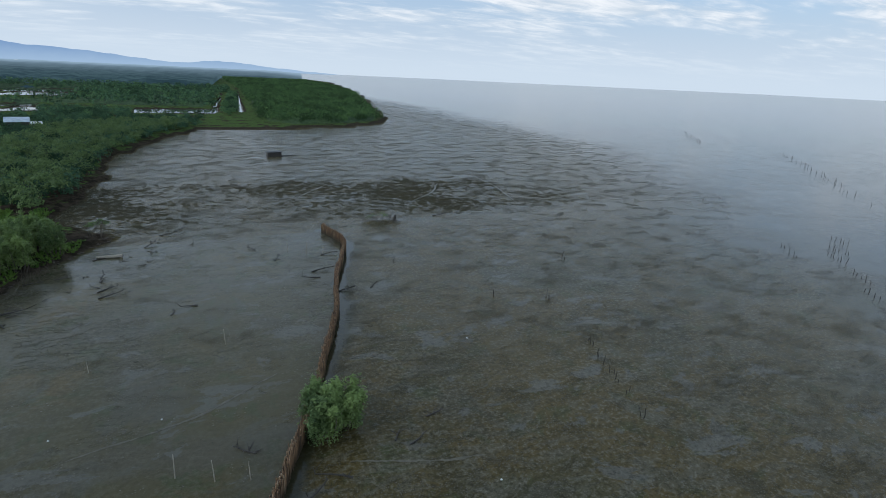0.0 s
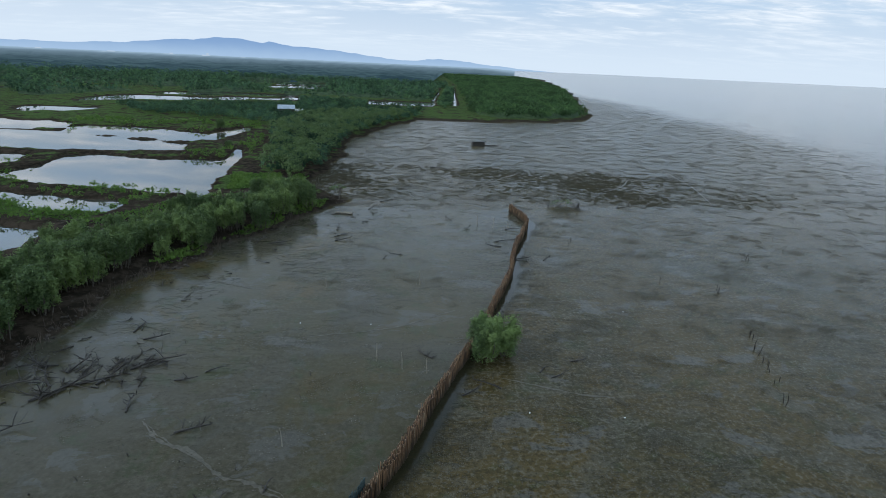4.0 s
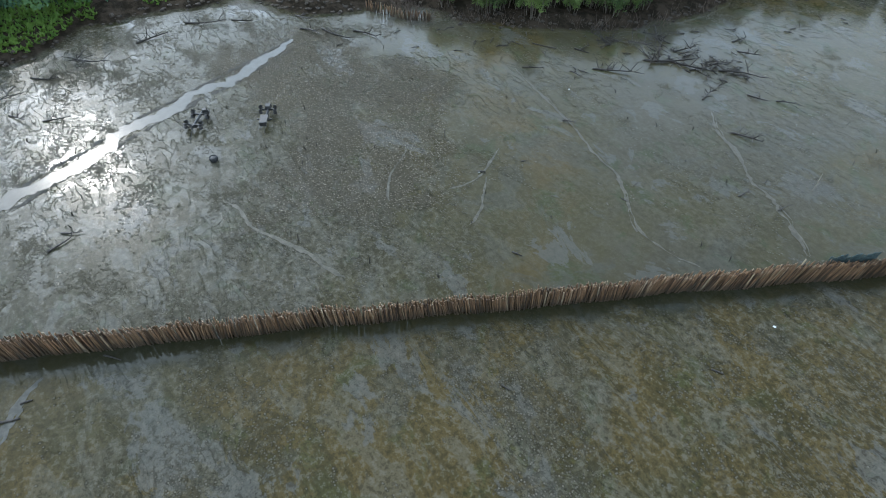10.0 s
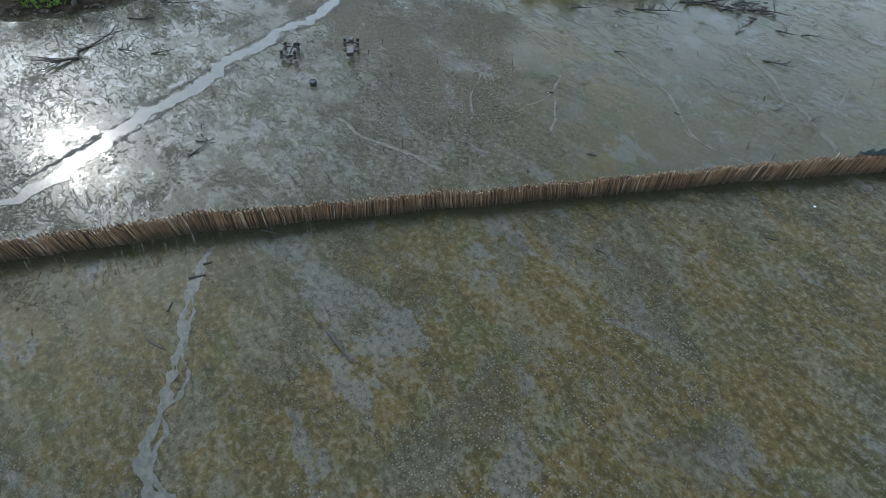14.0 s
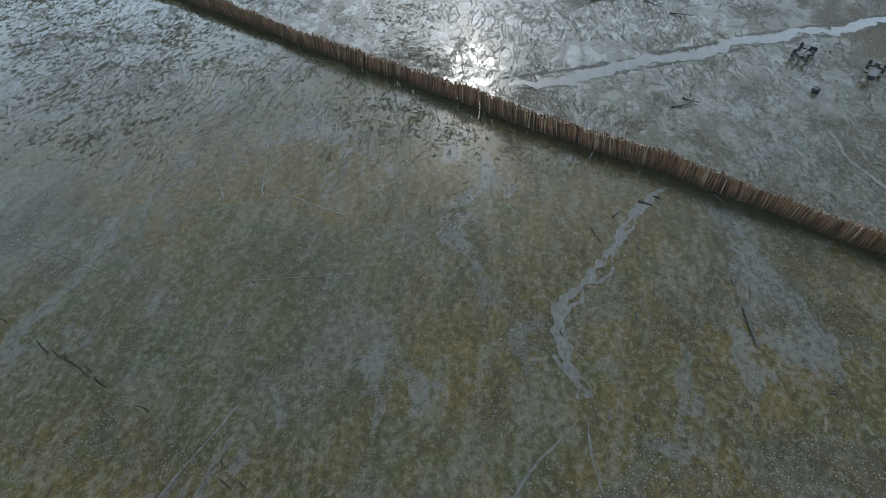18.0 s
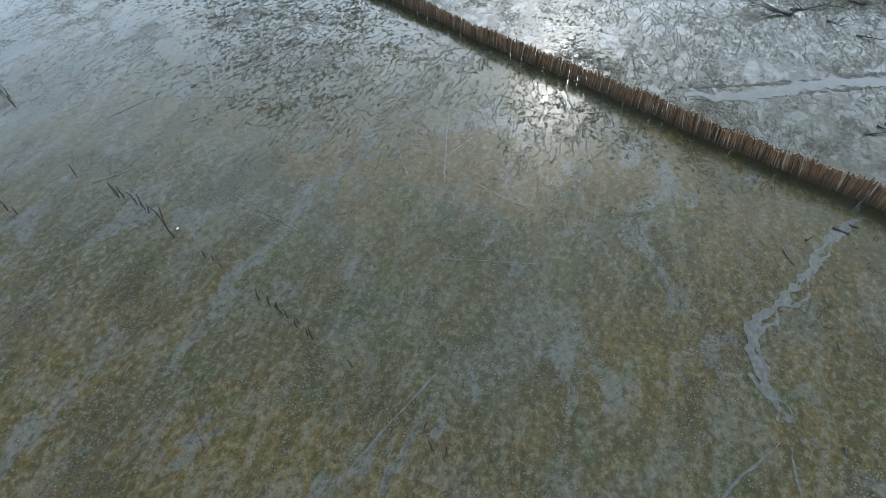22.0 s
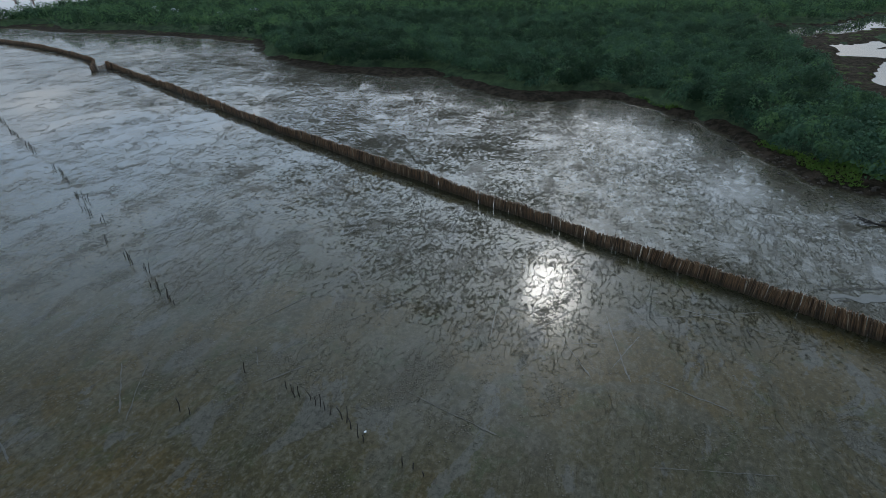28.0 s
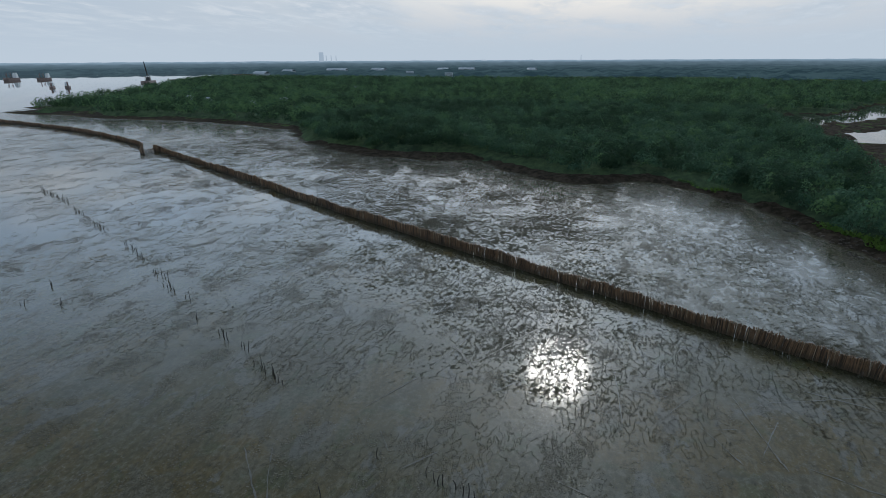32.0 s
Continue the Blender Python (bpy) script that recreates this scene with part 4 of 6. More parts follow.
def sprays(rng, spots, per, size):
    """Loose upright tufts of pointed leaves, thick at the heart and feathered outwards."""
    out = []
    for (x, y, z), wide, tall in spots:
        n = int(per * rng.uniform(0.7, 1.3))
        d = rng.normal(size=(n, 3)) * np.array([wide, wide, tall])
        pos = np.array([x, y, z]) + d
        nor = rng.normal(size=(n, 3)) * 0.6 + d / np.array([wide, wide, tall]) * 0.5
        nor[:, 2] += 0.6
        nor /= np.linalg.norm(nor, axis=1)[:, None] + 1e-6
        t = np.cross(nor, rng.normal(size=(n, 3)))
        t /= np.linalg.norm(t, axis=1)[:, None] + 1e-6
        b = np.cross(nor, t)
        s = size * rng.uniform(0.6, 1.35, (n, 1))
        out.append(np.stack([pos + t * s, pos + b * s * 0.62, pos - t * s * 0.9 - b * s * 0.3], 1))
    return np.concatenate(out)


def tree_meshes(seed, height, spread, stems, leafy, leaf=0.19, per=46, low=0.30):
    """A many-stemmed mangrove: thin pale stems that fan out, each with tufts of leaves up its top half."""
    rr, rng = random.Random(seed), np.random.RandomState(seed)
    wood, spots = Soup(), []
    for s in range(stems):
        ang, far = 2.4 * s + rr.uniform(-0.5, 0.5), math.sqrt((s + 0.5) / stems)
        base = (math.cos(ang) * far * spread * 0.55, math.sin(ang) * far * spread * 0.55, -0.15)
        tall = height * rr.uniform(0.72, 1.0) * (1.0 - 0.22 * far)
        top = (math.cos(ang) * far * spread * 0.92 + rr.uniform(-0.3, 0.3), math.sin(ang) * far * spread * 0.92 + rr.uniform(-0.3, 0.3), tall)
        path = limb(wood, rr, base, top, 0.05 + 0.03 * rr.random(), 0.014, 5, 0.16)
        n = max(3, round(leafy / stems))
        for k in range(n):
            u = low + (1 - low) * (k + rr.random()) / n
            at = Vector(base).lerp(Vector(top), u)
            reachout = rr.uniform(0.15, 0.75) * (1.25 - u)
            a2 = rr.uniform(0, 6.28)
            tip = (at.x + math.cos(a2) * reachout, at.y + math.sin(a2) * reachout, at.z + rr.uniform(0.1, 0.45))
            if k % 2 == 0:
                limb(wood, rr, at, tip, 0.02, 0.008, 4, 0.15, 2)
            spots.append((tip, rr.uniform(0.17, 0.30), rr.uniform(0.20, 0.36)))
        spots.append((top, 0.15, 0.34))
    for s in range(stems):
        ang, far = rr.uniform(0, 6.28), rr.uniform(0.3, spread * 0.8)
        limb(wood, rr, (math.cos(ang) * far, math.sin(ang) * far, -0.1), (math.cos(ang) * far * 1.15, math.sin(ang) * far * 1.15, height * rr.uniform(0.2, 0.4)), 0.022, 0.01, 4, 0.15, 2)
    return wood.mesh("trunk", BARK), sprays(rng, spots, per, leaf)


TREE_LABEL = "green mangrove tree with thin pale stems on the muddy bank"
protos = []
for seed, (h, sp, st, bl) in enumerate(((5.5, 1.9, 8, 60), (4.7, 1.7, 7, 50), (6.0, 2.0, 9, 68), (4.2, 1.7, 7, 46), (5.3, 1.6, 6, 46), (2.7, 1.7, 12, 52))):
    wood, leaves = tree_meshes(100 + seed, h, sp, st, bl, low=0.26 if seed < 5 else 0.12)
    protos.append((wood, tris_of("crown", leaves, LEAF, 3)))


def plant_tree(k, x, y, z, scale, turn, label=TREE_LABEL, group="mangrove trees along the shore", squash=1.0):
    t = thing("mangrove_tree", label, "tree", pose(x, y, z, 0, 0, turn) @ Matrix.Diagonal((scale, scale, scale * squash, 1)), group)
    part("trunk", protos[k][0], t)
    part("crown", protos[k][1], t)
    return t


def on_land(x, y):
    z, into = land_height(np.array([x], float), np.array([y], float))
    return float(z[0]), float(into[0])


def scatter(poly, gap, seed, keep=lambda x, y: True):
    """Loosely even points inside a polygon."""
    rng = random.Random(seed)
    x0, x1 = min(p[0] for p in poly), max(p[0] for p in poly)
    y0, y1 = min(p[1] for p in poly), max(p[1] for p in poly)
    pts = []
    nx, ny = int((x1 - x0) / gap) + 1, int((y1 - y0) / gap) + 1
    for i in range(nx):
        for j in range(ny):
            pts.append((x0 + (i + rng.uniform(0.05, 0.95)) * gap, y0 + (j + rng.uniform(0.05, 0.95)) * gap))
    a = np.array(pts)
    ok = inside(a[:, 0], a[:, 1], poly)
    return [tuple(p) for p in a[ok] if keep(*p)]


rnd = random.Random(7)
# the belt of mangroves between the ponds and the mud
BELT = [(-49.5, 24.5), (-45, 27), (-40, 32), (-36, 39), (-35.5, 50), (-33.5, 60), (-28, 69.5), (-22.5, 80), (-18.5, 87.5), (-20, 96), (-26, 99), (-33, 92), (-40, 84), (-48, 74), (-51, 64), (-57, 52), (-58, 40), (-56, 30)]
for x, y in scatter(BELT, 2.2, 3):
    z, into = on_land(x, y)
    if z > 0.3 and into < 14 + 2.5 * math.sin(y * 0.4):
        front = into < 9
        plant_tree(rnd.choice((0, 1, 2, 4)) if front else rnd.choice((1, 3, 4, 5)), x, y, z, rnd.uniform(0.64, 0.88) * (1.0 if y < 60 else 0.92), rnd.uniform(0, 360))

# bushes on the islets and dikes among the ponds
for x, y, k, s in ((-65, 50, 5, 0.9), (-67.5, 50.8, 5, 0.8), (-69.5, 51.5, 3, 0.55), (-66, 38.5, 5, 1.0), (-64.2, 39.6, 3, 0.7), (-68.3, 36, 5, 0.9), (-70, 35, 5, 0.75), (-55.4, 58.5, 3, 0.95), (-57, 57.6, 5, 1.0), (-58.4, 56.8, 5, 0.9),
                   (-65, 15.4, 5, 1.15), (-66.8, 15.2, 5, 1.25), (-63, 17, 5, 1.2), (-61.4, 18.2, 5, 1.1), (-64.4, 17.2, 3, 1.0), (-62.4, 16, 5, 1.2), (-60.6, 19.6, 5, 1.1), (-68.4, 14.4, 5, 1.2), (-54.5, 23.2, 3, 0.6), (-57.2, 14.2, 5, 0.45),
                   (-103, 82, 3, 0.6), (-112, 84, 3, 0.6), (-98, 86, 5, 0.5), (-150, 88, 3, 0.9), (-154, 92, 0, 0.7), (-160, 98, 3, 0.8), (-146, 86, 5, 0.9), (-148, 84, 5, 0.9), (-67, 188, 3, 0.9), (-52, 150, 5, 0.6)):
    plant_tree(k, x, y, max(on_land(x, y)[0], 0.25), s, rnd.uniform(0, 360), "low green mangrove bush between the ponds", "bushes between the ponds")

# the lone mangrove that leans against the fence
wood, leaves = tree_meshes(300, 4.3, 2.6, 22, 170, 0.14, 95, 0.15)
lone = thing("mangrove_tree", "lone round mangrove tree standing beside the bamboo fence", "tree", pose(6.1, 42.9, 0.0, 0, 0, 40) @ Matrix.Diagonal((1.0, 1.0, 0.84, 1.0)))
part("trunk", wood, lone)
part("crown", tris_of("crown", leaves, LEAF, 3), lone)
dead = Soup()
rr = random.Random(55)
for k in range(9):
    limb(dead, rr, (1.8, -0.3, 0.4), (2.9 + rr.uniform(-0.3, 0.9), rr.uniform(-0.7, 0.8), 1.0 + rr.uniform(0, 1.3)), 0.035, 0.01, 4, 0.15, 3)
part("dead_branch", dead.mesh("dead_branch", PALE), lone, "bare bleached twigs")

# a sparse sapling at the point
sap = Soup()
rr = random.Random(56)
for k in range(12):
    a = rr.uniform(0, 6.28)
    limb(sap, rr, (math.cos(a) * 0.7, math.sin(a) * 0.7, -0.1), (math.cos(a) * 1.1, math.sin(a) * 1.1, rr.uniform(2.0, 3.2)), 0.03, 0.01, 4, 0.12, 3)
sapling = thing("mangrove_sapling", "sparse young mangrove with bare stems on the point", "tree", (-15.6, 97.5, 0.1))
part("stem", sap.mesh("stem", BARK), sapling)
part("crown", tris_of("crown", leaf_faces(np.random.RandomState(8), [(0, 0, 2.2), (0.8, 0.3, 2.5), (-0.7, 0.2, 2.0), (1.5, 0.4, 2.2), (-0.2, -0.8, 2.4)], [0.8, 0.6, 0.6, 0.5, 0.5], 60, 0.16), LEAF, 3), sapling)


# ---- woods and greenery that nobody could count ----
def crowns(points, size, height, faces, leaf, seed):
    rng = np.random.RandomState(seed)
    out = []
    for x, y, z in points:
        s = rng.uniform(0.55, 1.45)
        n = rng.randint(2, 4)
        for k in range(n):
            far = 0.12 if k == 0 else 0.42
            big = 0.52 if k == 0 else rng.uniform(0.28, 0.40)
            c = np.array([x + rng.uniform(-far, far) * size, y + rng.uniform(-far, far) * size, z + height * s * (0.52 if k == 0 else rng.uniform(0.35, 0.62))])
            m = int(faces / n * (1.4 if k == 0 else 0.7))
            d = rng.normal(size=(m, 3))
            d /= np.linalg.norm(d, axis=1)[:, None]
            d[:, 2] = np.abs(d[:, 2]) - 0.2
            lump = 1 + 0.16 * np.sin(d[:, 0] * 7 + k) * np.cos(d[:, 1] * 7 + x)
            pos = c + d * size * big * (0.6 + 0.4 * s) * rng.uniform(0.86, 1.06, (m, 1)) * lump[:, None]
            t = np.cross(d, rng.normal(size=(m, 3)))
            t /= np.linalg.norm(t, axis=1)[:, None] + 1e-6
            b = np.cross(d + rng.normal(scale=0.4, size=(m, 3)), t)
            w = leaf * rng.uniform(0.6, 1.4, (m, 1))
            out.append(np.stack([pos + t * w, pos + b * w * 0.8, pos - t * w * 0.8 - b * w * 0.3], 1))
    return np.concatenate(out)


def clearings():
    """Each pond, and for far ones the low marsh before it, kept free of trees."""
    out = []
    for pond in PONDS.values():
        out.append(pond)
        cx, cy = sum(p[0] for p in pond) / len(pond), sum(p[1] for p in pond) / len(pond)
        ox, oy = (-5, 10) if cy > 100 else (-10, -60)
        if math.hypot(cx, cy) > 175:
            for f in (0.955, 0.91, 0.865):
                out.append([(ox + (x - ox) * f, oy + (y - oy) * f) for x, y in pond])
    return out


OPEN_GROUND = clearings()


def canopy_sheet(name, poly, step, top, label, rim=4.0, seed=0):
    """The closed canopy under the crowns: an uneven sheet that falls to the ground at its rim."""
    x0, x1 = min(p[0] for p in poly) - step, max(p[0] for p in poly) + step
    y0, y1 = min(p[1] for p in poly) - step, max(p[1] for p in poly) + step
    xs, ys = np.arange(x0, x1 + step, step), np.arange(y0, y1 + step, step)
    gx, gy = np.meshgrid(xs, ys)
    px, py = gx.ravel(), gy.ravel()
    d = reach(px, py, poly) * np.where(inside(px, py, poly), 1, -1)
    for pond in OPEN_GROUND:
        pd = reach(px, py, pond) * np.where(inside(px, py, pond), -1, 1)
        d = np.minimum(d, pd - 2.5)
    z = top * smooth(d, 0, rim) * (0.7 + 0.5 * lattice(px, py, max(3.2, step * 1.3), seed) + 0.25 * (lattice(px, py, 14, seed + 1) - 0.5))
    z = np.where(d > 0, z + 0.4, -0.5)
    nx, ny = len(xs), len(ys)
    idx = np.arange(nx * ny).reshape(ny, nx)
    q = np.stack([idx[:-1, :-1], idx[:-1, 1:], idx[1:, 1:], idx[1:, :-1]], -1).reshape(-1, 4)
    q = q[(d[q] > -step * 1.5).any(1)]
    me = mesh_of(name, np.stack([px, py, z], -1), [tuple(f) for f in q.tolist()], CANOPY, True)
    return tagged(new(name, me), label, "forest", kind="stuff"), d


def wood_mass(name, poly, gap, size, height, faces, leaf, label, seed, mat=None, shore_keep=2.0, near_skip=None, off=2.0, patchy=0.0):
    pts = np.array(scatter(poly, gap, seed))
    ok = np.ones(len(pts), bool)
    for pond in OPEN_GROUND:
        ok &= (reach(pts[:, 0], pts[:, 1], pond) * np.where(inside(pts[:, 0], pts[:, 1], pond), -1, 1)) > off
    if near_skip is not None:
        ok &= ~inside(pts[:, 0], pts[:, 1], near_skip)
    ok &= lattice(pts[:, 0], pts[:, 1], 9.0, seed) >= patchy
    pts = pts[ok]
    z, into = land_height(pts[:, 0], pts[:, 1])
    pts = np.c_[pts, z][into > shore_keep]
    me = tris_of(name, crowns(pts, size, height, faces, leaf, seed), mat or LEAF_FAR, 3)
    return tagged(new(name, me), label, "forest", kind="stuff")


SOUTH_WOOD = [(-69, -9), (-66, -17), (-67, -22), (-72, -24.5), (-80, -26.5), (-90, -32), (-94.5, -39), (-104, -47), (-99, -58), (-101, -69), (-119, -90), (-116, -110), (-120, -122), (-132, -145), (-158, -164), (-168, -190),
              (-174, -235), (-169, -266), (-186, -294), (-172, -316), (-226, -353), (-275, -377), (-385, -441), (-486, -507), (-640, -560), (-700, -580), (-700, 60), (-360, 90), (-330, 100), (-260, 70), (-170, 40), (-165, 0), (-120, -6), (-90, -2)]
canopy_sheet("forest_canopy", SOUTH_WOOD, 3.6, 1.7, "dense dark green mangrove forest canopy", 4.0, 61)
NEAR_WOOD = [(-62.5, -5), (-62, -13), (-62, -19), (-66, -26), (-80, -32), (-93, -37), (-104, -47), (-99, -58), (-101, -69), (-119, -90), (-116, -110), (-120, -122), (-132, -145), (-158, -164), (-250, -150), (-250, 0), (-165, 0), (-120, -6), (-90, -2)]
wood_mass("forest_crowns", NEAR_WOOD, 3.5, 4.4, 4.8, 400, 0.24, "dark green crowns of the mangrove forest", 71)
FAR_WOOD = [(-158, -164), (-168, -190), (-174, -235), (-169, -266), (-186, -294), (-172, -316), (-226, -353), (-275, -377), (-385, -441), (-486, -507), (-560, -540), (-560, 60), (-360, 90), (-250, 60), (-250, -150)]
wood_mass("forest_crowns", FAR_WOOD, 6.0, 6.6, 5.0, 130, 0.45, "dark green crowns of the distant mangrove forest", 72)

CAPE_WOOD = [(96, 312), (86, 290), (60, 272), (40, 268), (29, 285), (48, 640), (60, 1300), (240, 1300), (200, 838), (160, 590), (118, 420)]
canopy_sheet("forest_canopy", CAPE_WOOD, 4.5, 1.8, "bright green mangrove plantation on the cape", 5.0, 62)
wood_mass("forest_crowns", [p for p in CAPE_WOOD if p[1] < 1400], 6.0, 6.2, 3.8, 100, 0.5, "green crowns of the mangrove plantation", 73, LEAF_CAPE)

WEST_WOOD = [(-24, 108), (-21, 140), (-23, 165), (-12, 222), (0, 254), (4, 316), (-28, 328), (-60, 335), (-130, 300), (-150, 262), (-110, 225), (-75, 215), (-50, 200), (-44, 160), (-36, 130), (-34, 112)]
wood_mass("forest_crowns", WEST_WOOD, 4.0, 3.6, 3.0, 110, 0.30, "green scrub and mangroves round the ponds", 74)
wood_mass("forest_crowns", [(12, 312), (19, 312), (36, 560), (30, 560)], 3.5, 3.5, 4.0, 80, 0.4, "green trees between the two canals", 78, None, 2.0, None, 0.3)
LEFT_WOOD = [(-120, 30), (-160, 45), (-170, 80), (-240, 90), (-300, 200), (-520, 300), (-560, 60), (-360, 95), (-250, 75), (-165, 42)]
wood_mass("forest_crowns", LEFT_WOOD, 6.0, 5.0, 4.2, 80, 0.45, "green mangroves beyond the ponds", 75)
FAR_NORTH = [(-60, 388), (10, 372), (26, 570), (36, 680), (-700, 680), (-700, 300), (-520, 300), (-300, 225), (-190, 290), (-175, 365)]
wood_mass("forest_crowns", FAR_NORTH, 10.0, 9.0, 3.6, 44, 0.9, "distant green mangroves between ponds", 76)
POND_LAND = [(-165, 60), (-178, 110), (-172, 175), (-120, 205), (-60, 210), (-45, 160), (-40, 100), (-52, 78), (-62, 60), (-100, 35), (-150, 50)]
wood_mass("dike_scrub", POND_LAND, 1.9, 1.3, 1.0, 26, 0.20, "low green scrub along the pond dikes", 79, LEAF_LOW, 2.0, None, 0.5, 0.42)
NORTH_BANK = [(-25, 108), (-23, 140), (-25, 165), (-14, 222), (-3, 252), (-30, 256), (-50, 230), (-48, 180), (-40, 150), (-34, 118)]
wood_mass("forest_crowns", NORTH_BANK, 3.0, 3.0, 4.2, 180, 0.24, "green mangroves along the far bank", 77, LEAF)
canopy_sheet("forest_canopy", FAR_NORTH, 9.0, 2.0, "low distant mangrove canopy broken by ponds", 8.0, 63)


def greens(name, poly_list, gap, size, label, seed, mat):
    """Tufts of creeping beach greenery and grass on the banks."""
    rng = np.random.RandomState(seed)
    out = []
    for poly in poly_list:
        pts = np.array(scatter(poly, gap, seed))
        z, into = land_height(pts[:, 0], pts[:, 1])
        pts = np.c_[pts, z][z > 0.3]
        pts = pts[lattice(pts[:, 0], pts[:, 1], 4.0, seed) > 0.22]
        for x, y, h in pts:
            n = rng.randint(5, 9)
            c = np.array([x, y, h + 0.05])
            a = rng.uniform(0, 6.28, n)
            up = rng.uniform(0.3, 1.0, n) * size
            base = c + np.stack([np.cos(a) * 0.2 * size, np.sin(a) * 0.2 * size, 0 * a], -1)
            tip = base + np.stack([np.cos(a) * size * 0.7, np.sin(a) * size * 0.7, up], -1)
            side = np.stack([-np.sin(a), np.cos(a), 0 * a], -1) * size * 0.33
            out.append(np.stack([base - side, base + side, tip], 1))
    me = tris_of(name, np.concatenate(out), mat, 3)
    return tagged(new(name, me), label, "grass", kind="stuff")


greens("bank_grass", [[(-110, -2), (-63.5, -1), (-63.5, 6), (-72, 8), (-92, 10), (-108, 11)], [(-97, 30.2), (-62, 23.4), (-61, 24.4), (-88, 32.4)], [(-60, 10.5), (-56, 14.5), (-53, 20), (-60, 15)]], 0.34, 0.30, "bright green creeping grass on the pond dike", 81, LEAF_LOW)
greens("bank_grass", [[(-108, 80), (-95, 90), (-74, 82), (-50, 77), (-48, 82), (-75, 96), (-90, 92)], [(-93, 54), (-80, 55), (-66, 51), (-66, 49.5), (-80, 52.5), (-91, 51)], [(-92, 86), (-72, 101), (-78, 103), (-94, 92)],
                      [(-50, 74), (-42, 92), (-36, 96), (-40, 80)]], 0.55, 0.35, "green grass on the dikes between the ponds", 82, LEAF_LOW)
greens("bank_grass", [[(-96, -30), (-92, -36), (-100, -42), (-108, -36), (-106, -27)], [(-75, -26), (-60, -20), (-59, -13), (-61, -6), (-72, -5), (-78, -16)], [(-30, 62), (-24, 74), (-17, 88), (-16.5, 95), (-20, 92), (-26, 77), (-33, 62)], [(-36, 100), (-24, 101), (-20, 110), (-24, 116), (-40, 116)]], 0.5, 0.45, "vivid green creepers on the shore bank", 83, LEAF_LOW)


# ---- the bamboo fence ----
def along(line, step):
    out, carry = [], 0.0
    for (x0, y0), (x1, y1) in zip(line, line[1:]):
        length = math.hypot(x1 - x0, y1 - y0)
        s = carry
        while s < length:
            out.append((x0 + (x1 - x0) * s / length, y0 + (y1 - y0) * s / length, (x1 - x0) / length, (y1 - y0) / length))
            s += step
        carry = s - length
    return out


def rounded(line, times=2):
    for _ in range(times):
        out = [line[0]]
        for a, b in zip(line, line[1:]):
            out += [(a[0] * 0.75 + b[0] * 0.25, a[1] * 0.75 + b[1] * 0.25), (a[0] * 0.25 + b[0] * 0.75, a[1] * 0.25 + b[1] * 0.75)]
        out.append(line[-1])
        line = out
    return line


POLE_H = 1.30


def pole_mesh(seed, sides=6):
    rr = random.Random(seed)
    s = Soup()
    r = rr.uniform(0.029, 0.042)
    s.tube([(0, 0, -0.35), (rr.uniform(-0.02, 0.02), rr.uniform(-0.02, 0.02), POLE_H * 0.5), (0, 0, POLE_H)], [r * 1.05, r, r * 0.88], sides)
    return s.mesh("pole", BAMBOO)


def pole_pose(x, y, u, v, rr, s):
    lean = 5.0 * math.sin(s * 0.21) + 4.5 * math.sin(s * 0.057 + 1.3) + 3.0 * math.sin(s * 0.73)
    tall = 1.0 + 0.07 * math.sin(s * 0.11) + 0.06 * math.sin(s * 0.47 + 2) + 0.05 * math.sin(s * 1.7) + rr.uniform(-0.10, 0.08)
    if rr.random() < 0.05:
        tall *= rr.uniform(0.72, 1.22)
    turn = math.degrees(math.atan2(v, u))
    return pose(x, y, 0, 0, 0, turn) @ pose(0, 0, 0, rr.gauss(0, 3.0), lean + rr.gauss(0, 2.2), 0) @ Matrix.Diagonal((1, 1, tall, 1))


def soup_poles(places, sides=5):
    s = Soup()
    for m, r in places:
        pts = [m @ Vector((0, 0, -0.3)), m @ Vector((0, 0, POLE_H))]
        s.tube(pts, [r, r * 0.9], sides)
    return s.mesh("poles", BAMBOO)


